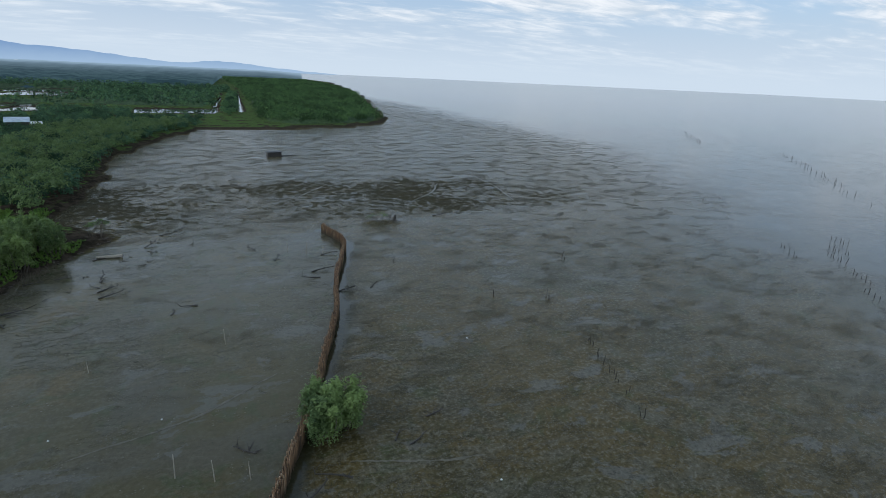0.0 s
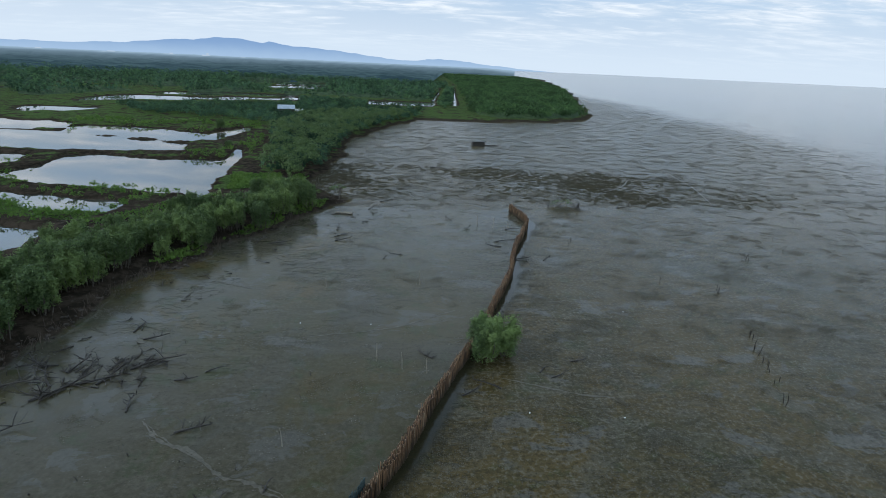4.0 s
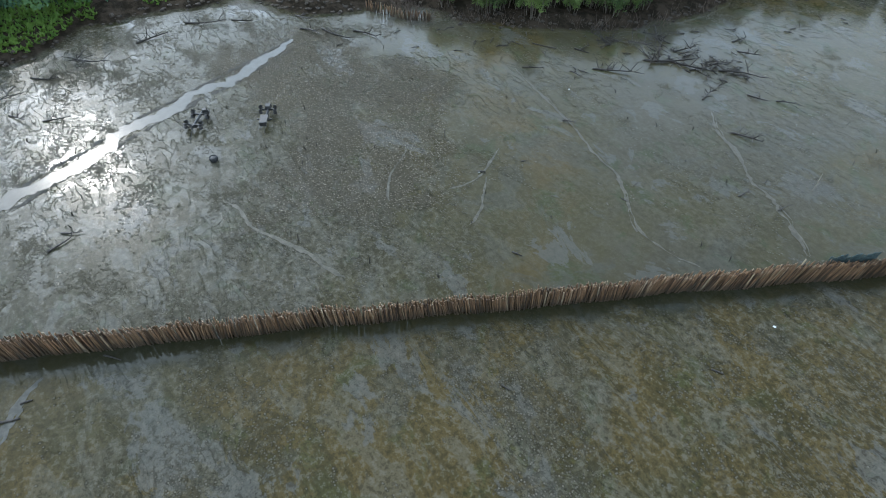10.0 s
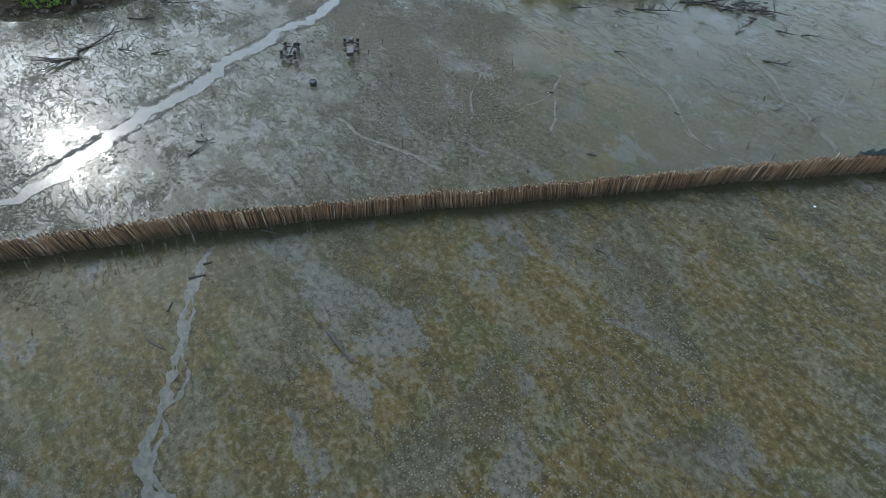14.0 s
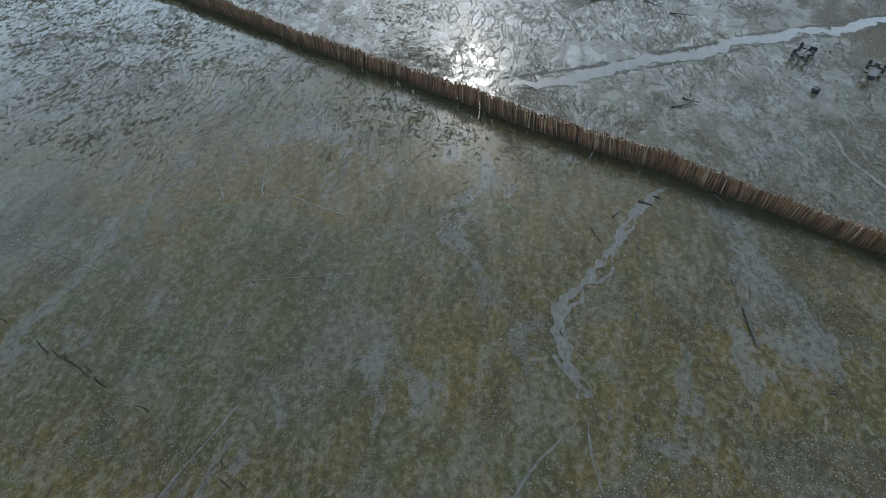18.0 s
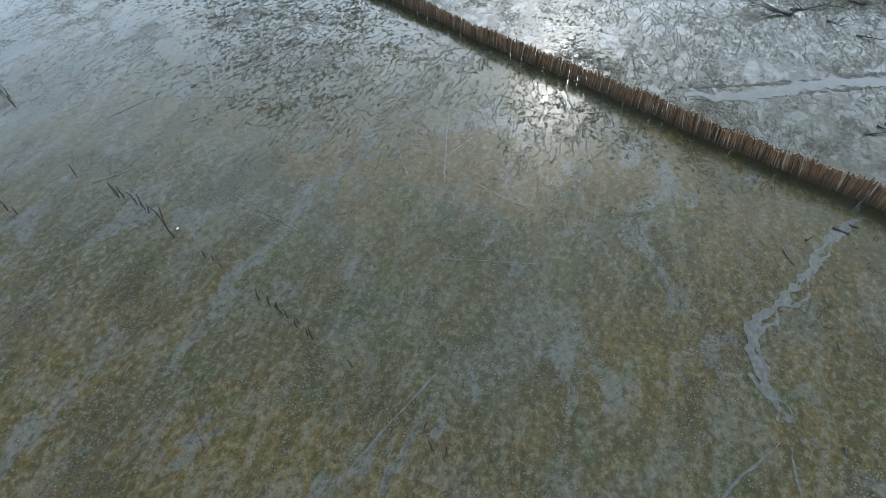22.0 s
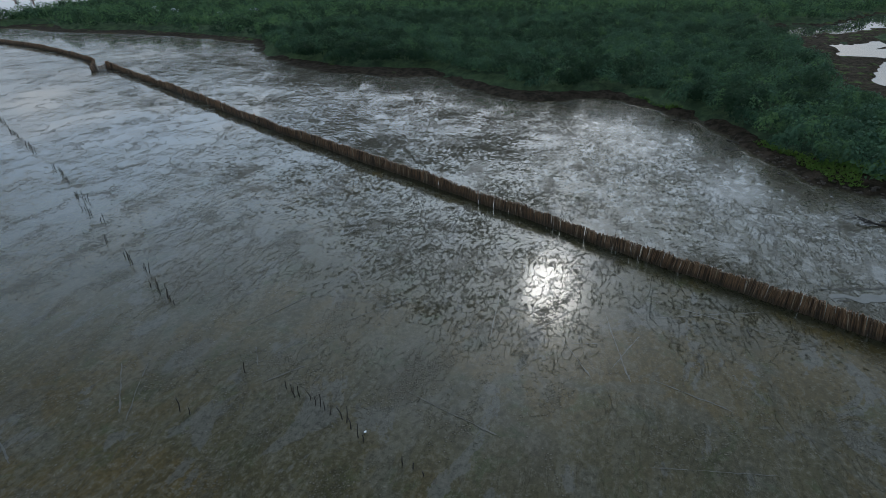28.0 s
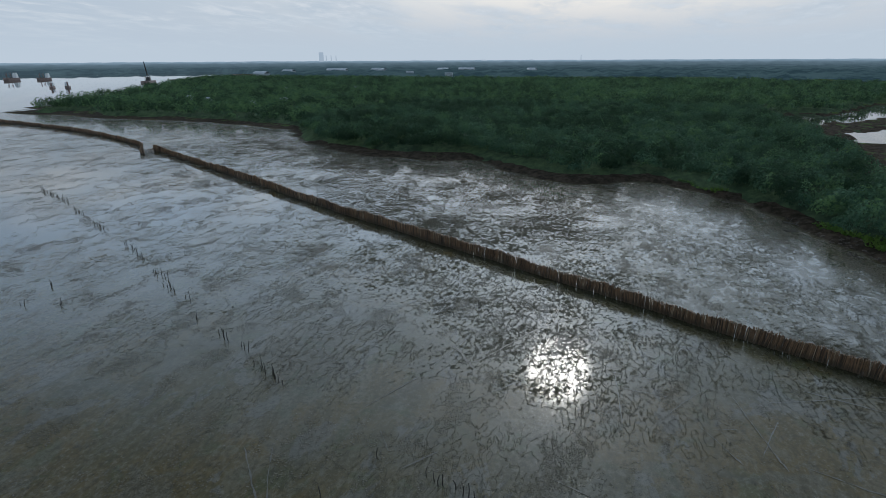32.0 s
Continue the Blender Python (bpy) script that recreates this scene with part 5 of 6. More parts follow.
def build_fence():
    rr = random.Random(91)
    line = rounded(FENCE)
    fence = thing("bamboo_fence", "long brown bamboo pole fence standing in the mud", "fence", pose(0, 0, 0))
    variants = [pole_mesh(k) for k in range(8)]
    singles, rest = 0, []
    for row, (off, step) in enumerate(((-0.17, 0.092), (-0.07, 0.10), (0.03, 0.10), (0.13, 0.095))):
        for k, (x, y, u, v) in enumerate(along(line, step)):
            s = k * step
            j = off + rr.uniform(-0.06, 0.06) + 0.09 * math.sin(s * 0.33) + 0.06 * math.sin(s * 0.9 + 1)
            if row in (1, 2) and y < -110 or rr.random() < 0.01:
                continue
            m = pole_pose(x + v * j + u * rr.uniform(-0.04, 0.04), y - u * j + v * rr.uniform(-0.04, 0.04), u, v, rr, s)
            if row == 0 and -36.0 < y < 4.0 and singles < 300:
                part("pole", variants[rr.randrange(8)], fence, "", m)
                singles += 1
            else:
                rest.append((m, rr.uniform(0.033, 0.046) * (1.0 + 0.7 * min(1.0, max(0.0, (-y - 60) / 70)))))
    me = soup_poles(rest)
    tagged(part("poles", me, fence), "close rows of weathered bamboo poles", kind="stuff")
    # faded netting tied to the poles at one spot
    s = Soup()
    for k, (x, y, u, v) in enumerate(along([(-3.5, 25.3), (-4.9, 22.6)], 0.16)):
        s.box((0.17, 0.03, 1.5 - 0.25 * abs(math.sin(k * 1.7))), pose(x + v * 0.22, y - u * 0.22, 1.0 + 0.1 * math.sin(k), 4 * math.sin(k * 2.1), 6 * math.sin(k), math.degrees(math.atan2(v, u))))
    part("net", s.mesh("net", NET), fence, "torn blue-green netting")
    far = thing("bamboo_fence", "far dark stretch of bamboo fence with an open end", "fence", pose(0, 0, 0))
    rest = []
    for row, off in enumerate((-0.14, 0.14)):
        for k, (x, y, u, v) in enumerate(along(rounded(FENCE_FAR), 0.26)):
            rest.append((pole_pose(x - v * off, y + u * off, u, v, rr, k * 0.26), rr.uniform(0.06, 0.085)))
    tagged(part("poles", soup_poles(rest, 4), far), "close rows of bamboo poles", kind="stuff")


build_fence()


# ---- stakes, driftwood, wrecks ----
def stake(x, y, h, lean, mat, label, group, r=0.035, seed=0):
    rr = random.Random(seed * 31 + int(x * 10))
    s = Soup()
    a = rr.uniform(0, 6.28)
    b = rr.uniform(-0.06, 0.06)
    s.tube([(0, 0, -0.3), (math.cos(a) * lean * 0.4 * h + b, math.sin(a) * lean * 0.4 * h - b, h * 0.5), (math.cos(a) * lean * h, math.sin(a) * lean * h, h)], [r, r * 0.85, r * 0.55], 6)
    return thing("stake", label, "stake", pose(x, y, 0), group, me=s.mesh("stake", mat))


for x, y, h in ((-4.1, 41.2, 1.75), (-1.8, 40.0, 1.6), (0.3, 39.4, 1.4), (9.5, 84.2, 1.7), (11.8, 82.7, 1.8), (14.0, 82.0, 1.4), (-9.6, 30.2, 1.5), (-0.2, 58.5, 1.6), (-10.9, 57, 1.2)):
    stake(x, y, h, 0.06, PALE, "pale upright stake standing in the mud", "pale stakes", 0.045, 2)
ROW = [(-58.7, -154.7, 9), (-56.3, -147.9, 9), (-50.2, -136.4, 7), (-45.2, -126.4, 5), (-38.8, -113.3, 9), (-36.6, -109.4, 5), (-32.8, -102.9, 7), (-29.9, -98.5, 6), (-28.1, -94.7, 2), (-24.9, -90.5, 1), (-22.6, -85.6, 4), (-21.4, -82.5, 3),
       (-19.0, -78.8, 6), (-18.3, -77.2, 4), (-12.7, -66.3, 1), (-11.9, -62.4, 3), (-11.5, -60.8, 4), (-11.0, -59.4, 2), (-10.6, -57.8, 3), (-10.0, -56.6, 2), (-8.9, -53.1, 3), (-7.1, -48.5, 3), (-6.7, -47.2, 4), (-6.0, -45.7, 3), (-5.1, -42.9, 1), (-2.9, -38.5, 1), (-2.2, -37.2, 2),
       (-8.7, -67.6, 2), (-22, -110, 2), (-23.2, -106, 2), (-26.8, -112, 3), (-24.5, -90.2, 1), (-35, -65.2, 1), (33.4, 47, 4), (32.1, 43.8, 4), (31.2, 41, 4), (30.6, 38.6, 2), (29.3, 35.7, 3), (36, 58, 3), (30, 61, 2),
       (101, 62.4, 5), (95, 59, 6), (90, 56.5, 6), (83.7, 49.4, 5), (87.5, 63.2, 3), (84.2, 59.6, 3), (106, 95.6, 3), (113, 97, 2), (45, 104, 2), (55, 118, 3), (22.7, 76, 2), (47, 70, 2), (78, 45, 4)]
for i, (x, y, n) in enumerate(ROW):
    for k in range(n):
        u = (k - (n - 1) / 2) * (0.55 if abs(x) < 40 else 0.9)
        stake(x + u * 0.38 + rnd.uniform(-0.2, 0.2), y + u * 0.9 + rnd.uniform(-0.2, 0.2), rnd.uniform(0.5, 1.35) * (0.9 if x > 80 else 0.7 if y < -95 else 0.85), rnd.uniform(0.05, 0.28), DRIFT, "short dark crooked stake in the wet mud", "rows of old stakes", 0.04 if abs(x) < 40 else 0.06, i * 13 + k)
bits = random.Random(29)
for i in range(90):
    x, y = bits.uniform(-46, -8), bits.uniform(-20, 44)
    if -52 < x - 0.5 * y < -18:
        stake(x, y, bits.uniform(0.12, 0.45), bits.uniform(0.1, 0.8), DRIFT, "short dark stub of wood stuck in the mud", "stubs in the mud", bits.uniform(0.025, 0.05), 300 + i)
# long-stake rows far out in the water
for (a, b, n) in (((258, 240), (217, 191), 26), ((231, 162), (142, 78), 34), ((561, 740), (455, 541), 40)):
    s = Soup()
    for k in range(n):
        u = k / (n - 1)
        x, y = a[0] + (b[0] - a[0]) * u + rnd.uniform(-1, 1), a[1] + (b[1] - a[1]) * u + rnd.uniform(-1, 1)
        if rnd.random() < 0.8:
            s.tube([(x, y, -0.3), (x + rnd.uniform(-0.3, 0.3), y + rnd.uniform(-0.3, 0.3), rnd.uniform(0.7, 1.5))], [0.07, 0.05], 4)
    thing("stake_row", "distant row of fishing stakes standing in the sea", "stakes", pose(0, 0, 0), kind="stuff", me=s.mesh("stake_row", DRIFT))


def driftwood(seed, size, thick=0.06, forks=6, mat=None):
    rr = random.Random(seed)
    s = Soup()
    L = size
    main = limb(s, rr, (-L * 0.5, 0, 0.04), (L * 0.5, rr.uniform(-0.1, 0.1) * L, rr.uniform(0.05, 0.22) * L), thick, thick * 0.4, 6, 0.16, 6)
    for k in range(forks):
        p = main[rr.randrange(1, len(main))]
        e = p + Vector((rr.uniform(-0.5, 0.6) * L * 0.6, rr.uniform(-0.6, 0.6) * L * 0.6, rr.uniform(0.0, 0.26) * L))
        e.z = max(e.z, 0.02)
        sub = limb(s, rr, p, e, thick * 0.5, thick * 0.18, 5, 0.2, 3)
        if rr.random() < 0.6:
            q = sub[2] + Vector((rr.uniform(-0.25, 0.25) * L, rr.uniform(-0.25, 0.25) * L, rr.uniform(0, 0.15) * L))
            q.z = max(q.z, 0.02)
            limb(s, rr, sub[1], q, thick * 0.28, thick * 0.1, 4, 0.2, 2)
    return s.mesh("driftwood", mat or DRIFT)


BR = "dark branched driftwood lying on the mud"
for i, (x, y, size, forks, turn) in enumerate(((-16.1, 31.9, 2.4, 9, 20), (-21.7, 34.7, 2.0, 8, 100), (-29.2, 30.6, 3.4, 9, 40), (-22.4, 40.2, 3.6, 3, 30), (-19, 38.1, 1.8, 4, 15), (-17.2, 39.4, 1.5, 4, 25), (-27.6, 36.6, 4.5, 10, 50), (-26.0, 37.4, 4.0, 9, 20),
        (-24.9, 38.6, 3.2, 7, 70), (-29.5, 38.2, 3.4, 10, 120), (-31, 36.9, 3.0, 9, 10), (-28.4, 40.0, 2.6, 8, 80), (-31.8, 40.2, 2.8, 9, 150), (-24.2, 44.6, 2.2, 4, 15), (-26.6, 46.5, 1.8, 4, 80), (14.0, 41.7, 1.6, 7, 10), (10.4, 40.2, 1.3, 3, 60), (11.6, 39.2, 1.4, 3, 20), (0.1, 42.4, 1.9, 9, 140), (5.2, 37.6, 2.4, 3, 160),
        (3.8, 36.8, 2.0, 3, 40), (-11.2, 74.2, 2.4, 8, 20), (-11.8, 76.5, 2.2, 5, 40), (-12.7, 80, 2.2, 6, 90), (-16.9, 81.4, 1.6, 5, 0), (-19.6, 80.6, 2.0, 6, 10), (-8.4, 92.7, 2.4, 7, 60), (-6, 97.9, 3.0, 6, 20), (-14, 88, 1.6, 5, 30), (-3.3, 68.6, 1.7, 4, 170), (-4.9, 67.4, 1.2, 5, 80), (10.6, 73.3, 2.4, 3, 170),
        (12.6, 75.3, 3.0, 3, 0), (14.8, 81.8, 2.4, 2, 10), (13.6, 67.9, 2.6, 5, 10), (17.3, 68.2, 1.4, 6, 40), (7.7, 81.8, 1.6, 6, 60), (4.8, 86.9, 1.8, 5, 120), (-19.8, 72, 3.0, 8, 10), (-22.5, 72.6, 2.4, 7, 70), (-52, -16.5, 3.6, 9, 120), (-48.8, -14.5, 2.2, 6, 30), (-47.2, -12.2, 1.8, 5, 70),
        (-49.1, 12.6, 3.4, 5, 15), (-47.6, 15.2, 2.6, 5, 30), (-50.6, 10.8, 2.8, 4, 20), (-53.8, 11.4, 2.4, 4, 10), (-56.4, 6.0, 2.2, 4, 40), (-58.2, 2.6, 3.2, 8, 60), (-57.2, -2.4, 3.0, 8, 100), (-55.4, -8.4, 3.4, 9, 30), (-54.5, -11.8, 2.4, 6, 60), (-62.6, -24.5, 2.6, 7, 20), (-75.9, -28.2, 3.4, 8, 20), (-72, -29, 2.6, 6, 50),
        (-86, -35, 3.4, 6, 30), (-25.3, 21.4, 1.1, 4, 20), (-33.4, 24.6, 1.8, 4, 30), (-30.6, 27.4, 1.4, 3, 0), (-12.1, 25.5, 0.9, 4, 80), (-16.6, 8.5, 0.7, 5, 20), (-9.7, 26.5, 0.8, 5, 80), (-32.6, -14.3, 1.5, 5, 110), (-33.4, -13.6, 1.0, 4, 60), (39.6, 98.6, 3.2, 3, 10), (45, 101, 1.6, 3, 60), (4.3, 133.3, 3.4, 5, 5), (7.5, 131, 2.8, 4, 0), (6, 140, 2.6, 4, 15))):
    thing("driftwood", BR, "driftwood", pose(x, y, 0.0, 0, 0, turn), "driftwood on the flat", me=driftwood(400 + i, size, 0.05 + 0.015 * size, forks))


pile = random.Random(77)
for i in range(46):
    u, v = pile.random(), pile.gauss(0, 1)
    x, y = -35.0 + 13.0 * u + 1.0 * v, 35.5 + 5.0 * u + 2.2 * pile.gauss(0, 1) * (1.3 - u)
    size = pile.uniform(0.8, 2.2) * (1.25 - 0.5 * u)
    thing("driftwood", "tangled dark brush washed up off the bank corner", "driftwood", pose(x, y, 0.0, 0, 0, pile.uniform(0, 360)), "driftwood on the flat", me=driftwood(600 + i, size, 0.055, pile.randint(6, 12)))
for i in range(70):
    along_shore = pile.random()
    x = np.interp(along_shore, (0, 0.3, 0.5, 1), (-50, -33, -26, -6)) + pile.gauss(2.5, 2.0)
    y = np.interp(along_shore, (0, 0.3, 0.5, 1), (17, 36, 66, 96)) + pile.gauss(-1.5, 2.0)
    thing("driftwood", BR, "driftwood", pose(float(x), float(y), 0.0, 0, 0, pile.uniform(0, 360)), "driftwood on the flat", me=driftwood(700 + i, pile.uniform(0.4, 1.3), 0.05, pile.randint(1, 5)))


def log(x, y, length, r, turn, label, mat=None, bend=0.12):
    rr = random.Random(int(abs(x * 7 + y * 3)))
    s = Soup()
    limb(s, rr, (-length / 2, 0, r * 0.7), (length / 2, 0, r * 0.5), r, r * 0.55, 7, bend, 6)
    return thing("log", label, "log", pose(x, y, 0, 0, 0, turn), "logs on the flat", me=s.mesh("log", mat or DRIFT))


for x, y, length, r, turn in ((-13.1, -13.9, 2.3, 0.10, 3), (-18.6, -21.4, 1.1, 0.06, 25), (-20.5, -20.1, 0.6, 0.07, 140), (-21.7, -18.2, 0.9, 0.08, 70), (-22.3, -17.4, 0.5, 0.07, 80), (-13, -19.6, 0.45, 0.06, 10), (-7.4, -20.2, 0.35, 0.07, 0), (-10, 2.1, 0.5, 0.06, 20), (-4.5, 11.8, 0.6, 0.06, 30), (-9.8, -10.9, 0.4, 0.05, 90),
                              (-24.2, 11.6, 0.5, 0.09, 60), (-23.5, 15.0, 0.4, 0.05, 70), (-16.4, 18.0, 0.5, 0.05, 10), (-22.6, -13.5, 1.0, 0.05, 40), (-33.6, 31.2, 1.6, 0.07, 20), (-36.4, 28.6, 2.0, 0.07, 30), (-26.8, -34.2, 0.8, 0.05, 10)):
    log(x, y, length, r, turn, "dark waterlogged log half sunk in the mud")
log(-12.9, 88.4, 3.0, 0.28, 172, "thick bleached log washed up beside the point", PALE, 0.04)
log(-35.0, 65.4, 2.5, 0.08, 10, "pale log at the foot of the bank", PALE)
for k, (x, y, t) in enumerate(((-56.8, 18.0, 20), (-56.2, 18.8, 35), (-55.4, 19.2, 10), (-55.0, 19.9, 60), (-57.6, 17.2, 25), (-58.4, 15.4, 80), (-72.4, 11.4, 130), (-71.2, 12.3, 115), (-73.5, 12.0, 140), (-61, 13.2, 10))):
    ob = log(x, y, 2.4 + 0.3 * (k % 3), 0.07, t, "bleached bamboo pole thrown on the bank", PALE, 0.03)
    ob.location.z = max(on_land(x, y)[0], 0.1) + 0.03


# a palisade of short poles and dead brush holding the corner of the bank
pal = thing("palisade", "low brown palisade of short poles below the bank", "palisade", pose(0, 0, 0))
s = Soup()
rr = random.Random(17)
for x, y, u, v in along([(-52.2, 18.0), (-50.8, 19.0), (-48.2, 20.4), (-46.6, 22.4)], 0.11):
    h = rr.uniform(0.7, 1.15)
    s.tube([(x + rr.uniform(-0.1, 0.1), y + rr.uniform(-0.1, 0.1), -0.2), (x + rr.uniform(-0.15, 0.15), y + rr.uniform(-0.15, 0.15), h)], [0.05, 0.04], 5)
tagged(part("poles", s.mesh("poles", BAMBOO), pal), kind="stuff")
for i in range(14):
    x, y = -51.5 + rr.uniform(0, 5), 19.9 + rr.uniform(-0.3, 2.5) + 0.4 * i * 0.1
    s = Soup()
    for k in range(9):
        limb(s, rr, (rr.uniform(-0.4, 0.4), rr.uniform(-0.4, 0.4), 0), (rr.uniform(-1.1, 1.1), rr.uniform(-1.1, 1.1), rr.uniform(0.6, 1.7)), 0.025, 0.008, 4, 0.2, 2)
    thing("dead_brush", "bare brown dead brush on the bank corner", "brush", pose(x, y, max(on_land(x, y)[0], 0)), "dead brush", "stuff", me=s.mesh("dead_brush", TWIG))
# bare shoots and roots at the foot of the belt
for i, (x, y, u, v) in enumerate(along(rounded([(-46, 24.2), (-42, 27.6), (-38, 32.2), (-34.6, 36.5), (-32.6, 41), (-32.4, 50), (-30.6, 60), (-26.6, 68), (-21.6, 77.6), (-17.4, 86)], 1), 1.1)):
    s = Soup()
    for k in range(8):
        a, b = rr.uniform(-0.9, 0.9), rr.uniform(-0.8, 0.8)
        limb(s, rr, (a, b, -0.1), (a + rr.uniform(-0.7, 0.7), b + rr.uniform(-0.7, 0.7), rr.uniform(0.3, 1.5)), 0.024, 0.008, 4, 0.2, 2)
    thing("dead_brush", "tangle of bare grey roots and shoots at the bank", "brush", pose(x - 1.0 * v + rr.uniform(-0.5, 0.5), y + rr.uniform(-0.5, 0.5), 0.05), "dead brush", "stuff", me=s.mesh("dead_brush", TWIG))


# the islet with dead brush and a patch of green
islet = thing("brush_islet", "low mud islet with dead brush and green shoots", "islet", (27.2, 96.2, 0.3))
s = Soup()
rr = random.Random(23)
for k in range(70):
    a, b = rr.gauss(0, 1.9), rr.gauss(0, 0.9)
    limb(s, rr, (a, b, -0.1), (a + rr.uniform(-1, 1), b + rr.uniform(-1, 1), rr.uniform(0.2, 1.1)), 0.04, 0.012, 4, 0.2, 2)
tagged(part("dead_brush", s.mesh("dead_brush", DRIFT), islet), kind="stuff")
tagged(part("shoots", tris_of("shoots", leaf_faces(np.random.RandomState(24), [(-1.2, 0.2, 0.9), (0.2, 0.4, 1.1), (-2.2, 0.1, 0.7), (0.9, 0.2, 0.8)], [0.8, 0.7, 0.6, 0.5], 45, 0.16), LEAF, 3), islet), kind="stuff")
s = Soup()
limb(s, rr, (2.4, 0, -0.2), (2.7, 0.1, 0.9), 0.32, 0.22, 8, 0.05, 3)
part("stump", s.mesh("stump", DRIFT), islet, "dark broken stump")


def aerator(x, y, turn, intact):
    """A stranded paddle aerator from a pond: float tubes, a frame, paddle wheels and a motor."""
    a = thing("paddle_aerator", "blackened pond aerator with paddle wheels stranded on the mud" if not intact else "black pond aerator with a flat cover stranded on the mud", "aerator", pose(x, y, 0, 0, 0, turn) @ Matrix.Diagonal((0.66, 1.1, 1.0, 1.0)), "stranded pond aerators")
    s = Soup()
    s.tube([(0, -1.15, 0.3), (0, -1.0, 0.36), (0, 1.0, 0.36), (0, 1.15, 0.3)], [0.07, 0.12, 0.12, 0.07], 10)
    part("float", s.mesh("float", GREY_TUBE, True), a, "grey plastic float")
    for side in (-1, 1):
        for bar_y, bar_turn in ((0.55, 0), (-0.75, 8 * side)):
            s = Soup()
            s.box((0.85, 0.09, 0.12), pose(side * 0.45, bar_y, 0.42, 0, 0, bar_turn))
            part("frame_arm", s.mesh("frame_arm", STEEL_DARK), a)
        for end in (0.55, -0.75):
            wheel = Soup()
            wheel.tube([(side * 0.62, end, 0.42), (side * 1.0, end, 0.42)], 0.06, 8)
            for k in range(8 if not intact else 6):
                ang = k * 45 + (17 if end > 0 else 0)
                wheel.box((0.34, 0.24, 0.025), pose(side * 0.85, end, 0.42, ang, 0, 0) @ pose(0, 0.22, 0, 20, 0, 0))
            if not (intact and end < 0):
                part("paddle_wheel", wheel.mesh("paddle_wheel", STEEL_DARK), a)
    s = Soup()
    if intact:
        s.box((0.95, 0.95, 0.10), pose(0, -0.95, 0.62, 4, -3, 0), 0.94)
        s.box((0.8, 0.06, 0.3), pose(0, -1.4, 0.45))
        part("cover", s.mesh("cover", STEEL_DARK), a, "flat black cover")
        s = Soup()
        s.box((0.7, 0.5, 0.3), pose(0, 0.75, 0.55), 0.8)
    else:
        for k in range(7):
            bit = Soup()
            limb(bit, random.Random(k), (random.Random(k).uniform(-0.5, 0.5), -0.85, 0.3), (random.Random(k + 9).uniform(-1.1, 1.1), -1.3 + 0.1 * k, 0.55), 0.05, 0.03, 5, 0.1, 2)
            part("pipe", bit.mesh("pipe", STEEL_DARK), a)
        s.box((0.5, 0.45, 0.35), pose(0.35, 0.9, 0.5, 0, 0, 15), 0.8)
    part("motor", s.mesh("motor", STEEL_DARK), a)
    s = Soup()
    s.tube([(0.1, -1.2, 0.3), (0.25, -2.0, 0.05)], 0.035, 6)
    part("shaft", s.mesh("shaft", STEEL_DARK), a)
    return a


aerator(-41.0, -3.2, 52, False)
aerator(-38.8, 1.5, 58, True)
tub = thing("tub", "round black rubber tub lying on the mud", "tub", (-35.7, -3.8, 0.0))
s = Soup()
s.tube([(0, 0, 0), (0, 0, 0.10), (0, 0, 0.26), (0, 0, 0.33)], [0.22, 0.29, 0.31, 0.26], 18)
part("body", s.mesh("body", RUBBER, True), tub)
s = Soup()
s.tube([(0.27 * math.cos(k * 0.349), 0.27 * math.sin(k * 0.349), 0.34) for k in range(19)], 0.025, 6)
part("rim", s.mesh("rim", RUBBER, True), tub)

# a whole dead tree lying off the bank with its root plate up
snag = thing("fallen_tree", "dark fallen dead tree with bare branches on the mud", "dead tree", pose(-50.0, -18.6, 0.0) @ Matrix.Diagonal((0.7, 0.7, 0.7, 1.0)))
rr = random.Random(91)
s = Soup()
limb(s, rr, (0.1, 0.7, 0.1), (0.3, -2.2, 0.45), 0.20, 0.12, 7, 0.08, 5)
part("trunk", s.mesh("trunk", DRIFT), snag)
for k in range(9):
    a = radians(-90 + rr.uniform(-42, 42))
    n = rr.uniform(2.0, 4.2)
    s = Soup()
    path = limb(s, rr, (0.25, -0.6 - 0.15 * k, 0.35), (0.25 + n * math.cos(a), -0.8 + n * math.sin(a), rr.uniform(0.15, 1.2)), 0.07, 0.018, 5, 0.25, 5)
    for q in (2, 3, 4):
        limb(s, rr, path[q], path[q] + Vector((rr.uniform(-0.9, 0.9), rr.uniform(-1.1, 0.1), rr.uniform(-0.2, 0.5))), 0.03, 0.01, 4, 0.2, 2)
    part("branch", s.mesh("branch", DRIFT), snag)
for k in range(10):
    a = rr.uniform(0, 6.28)
    s = Soup()
    limb(s, rr, (0.1, 0.7, 0.4), (0.1 + math.cos(a) * 0.8, 0.9 + rr.uniform(-0.2, 0.4), 0.5 + math.sin(a) * 0.75), 0.09, 0.02, 5, 0.2, 3)
    part("root", s.mesh("root", DRIFT), snag)

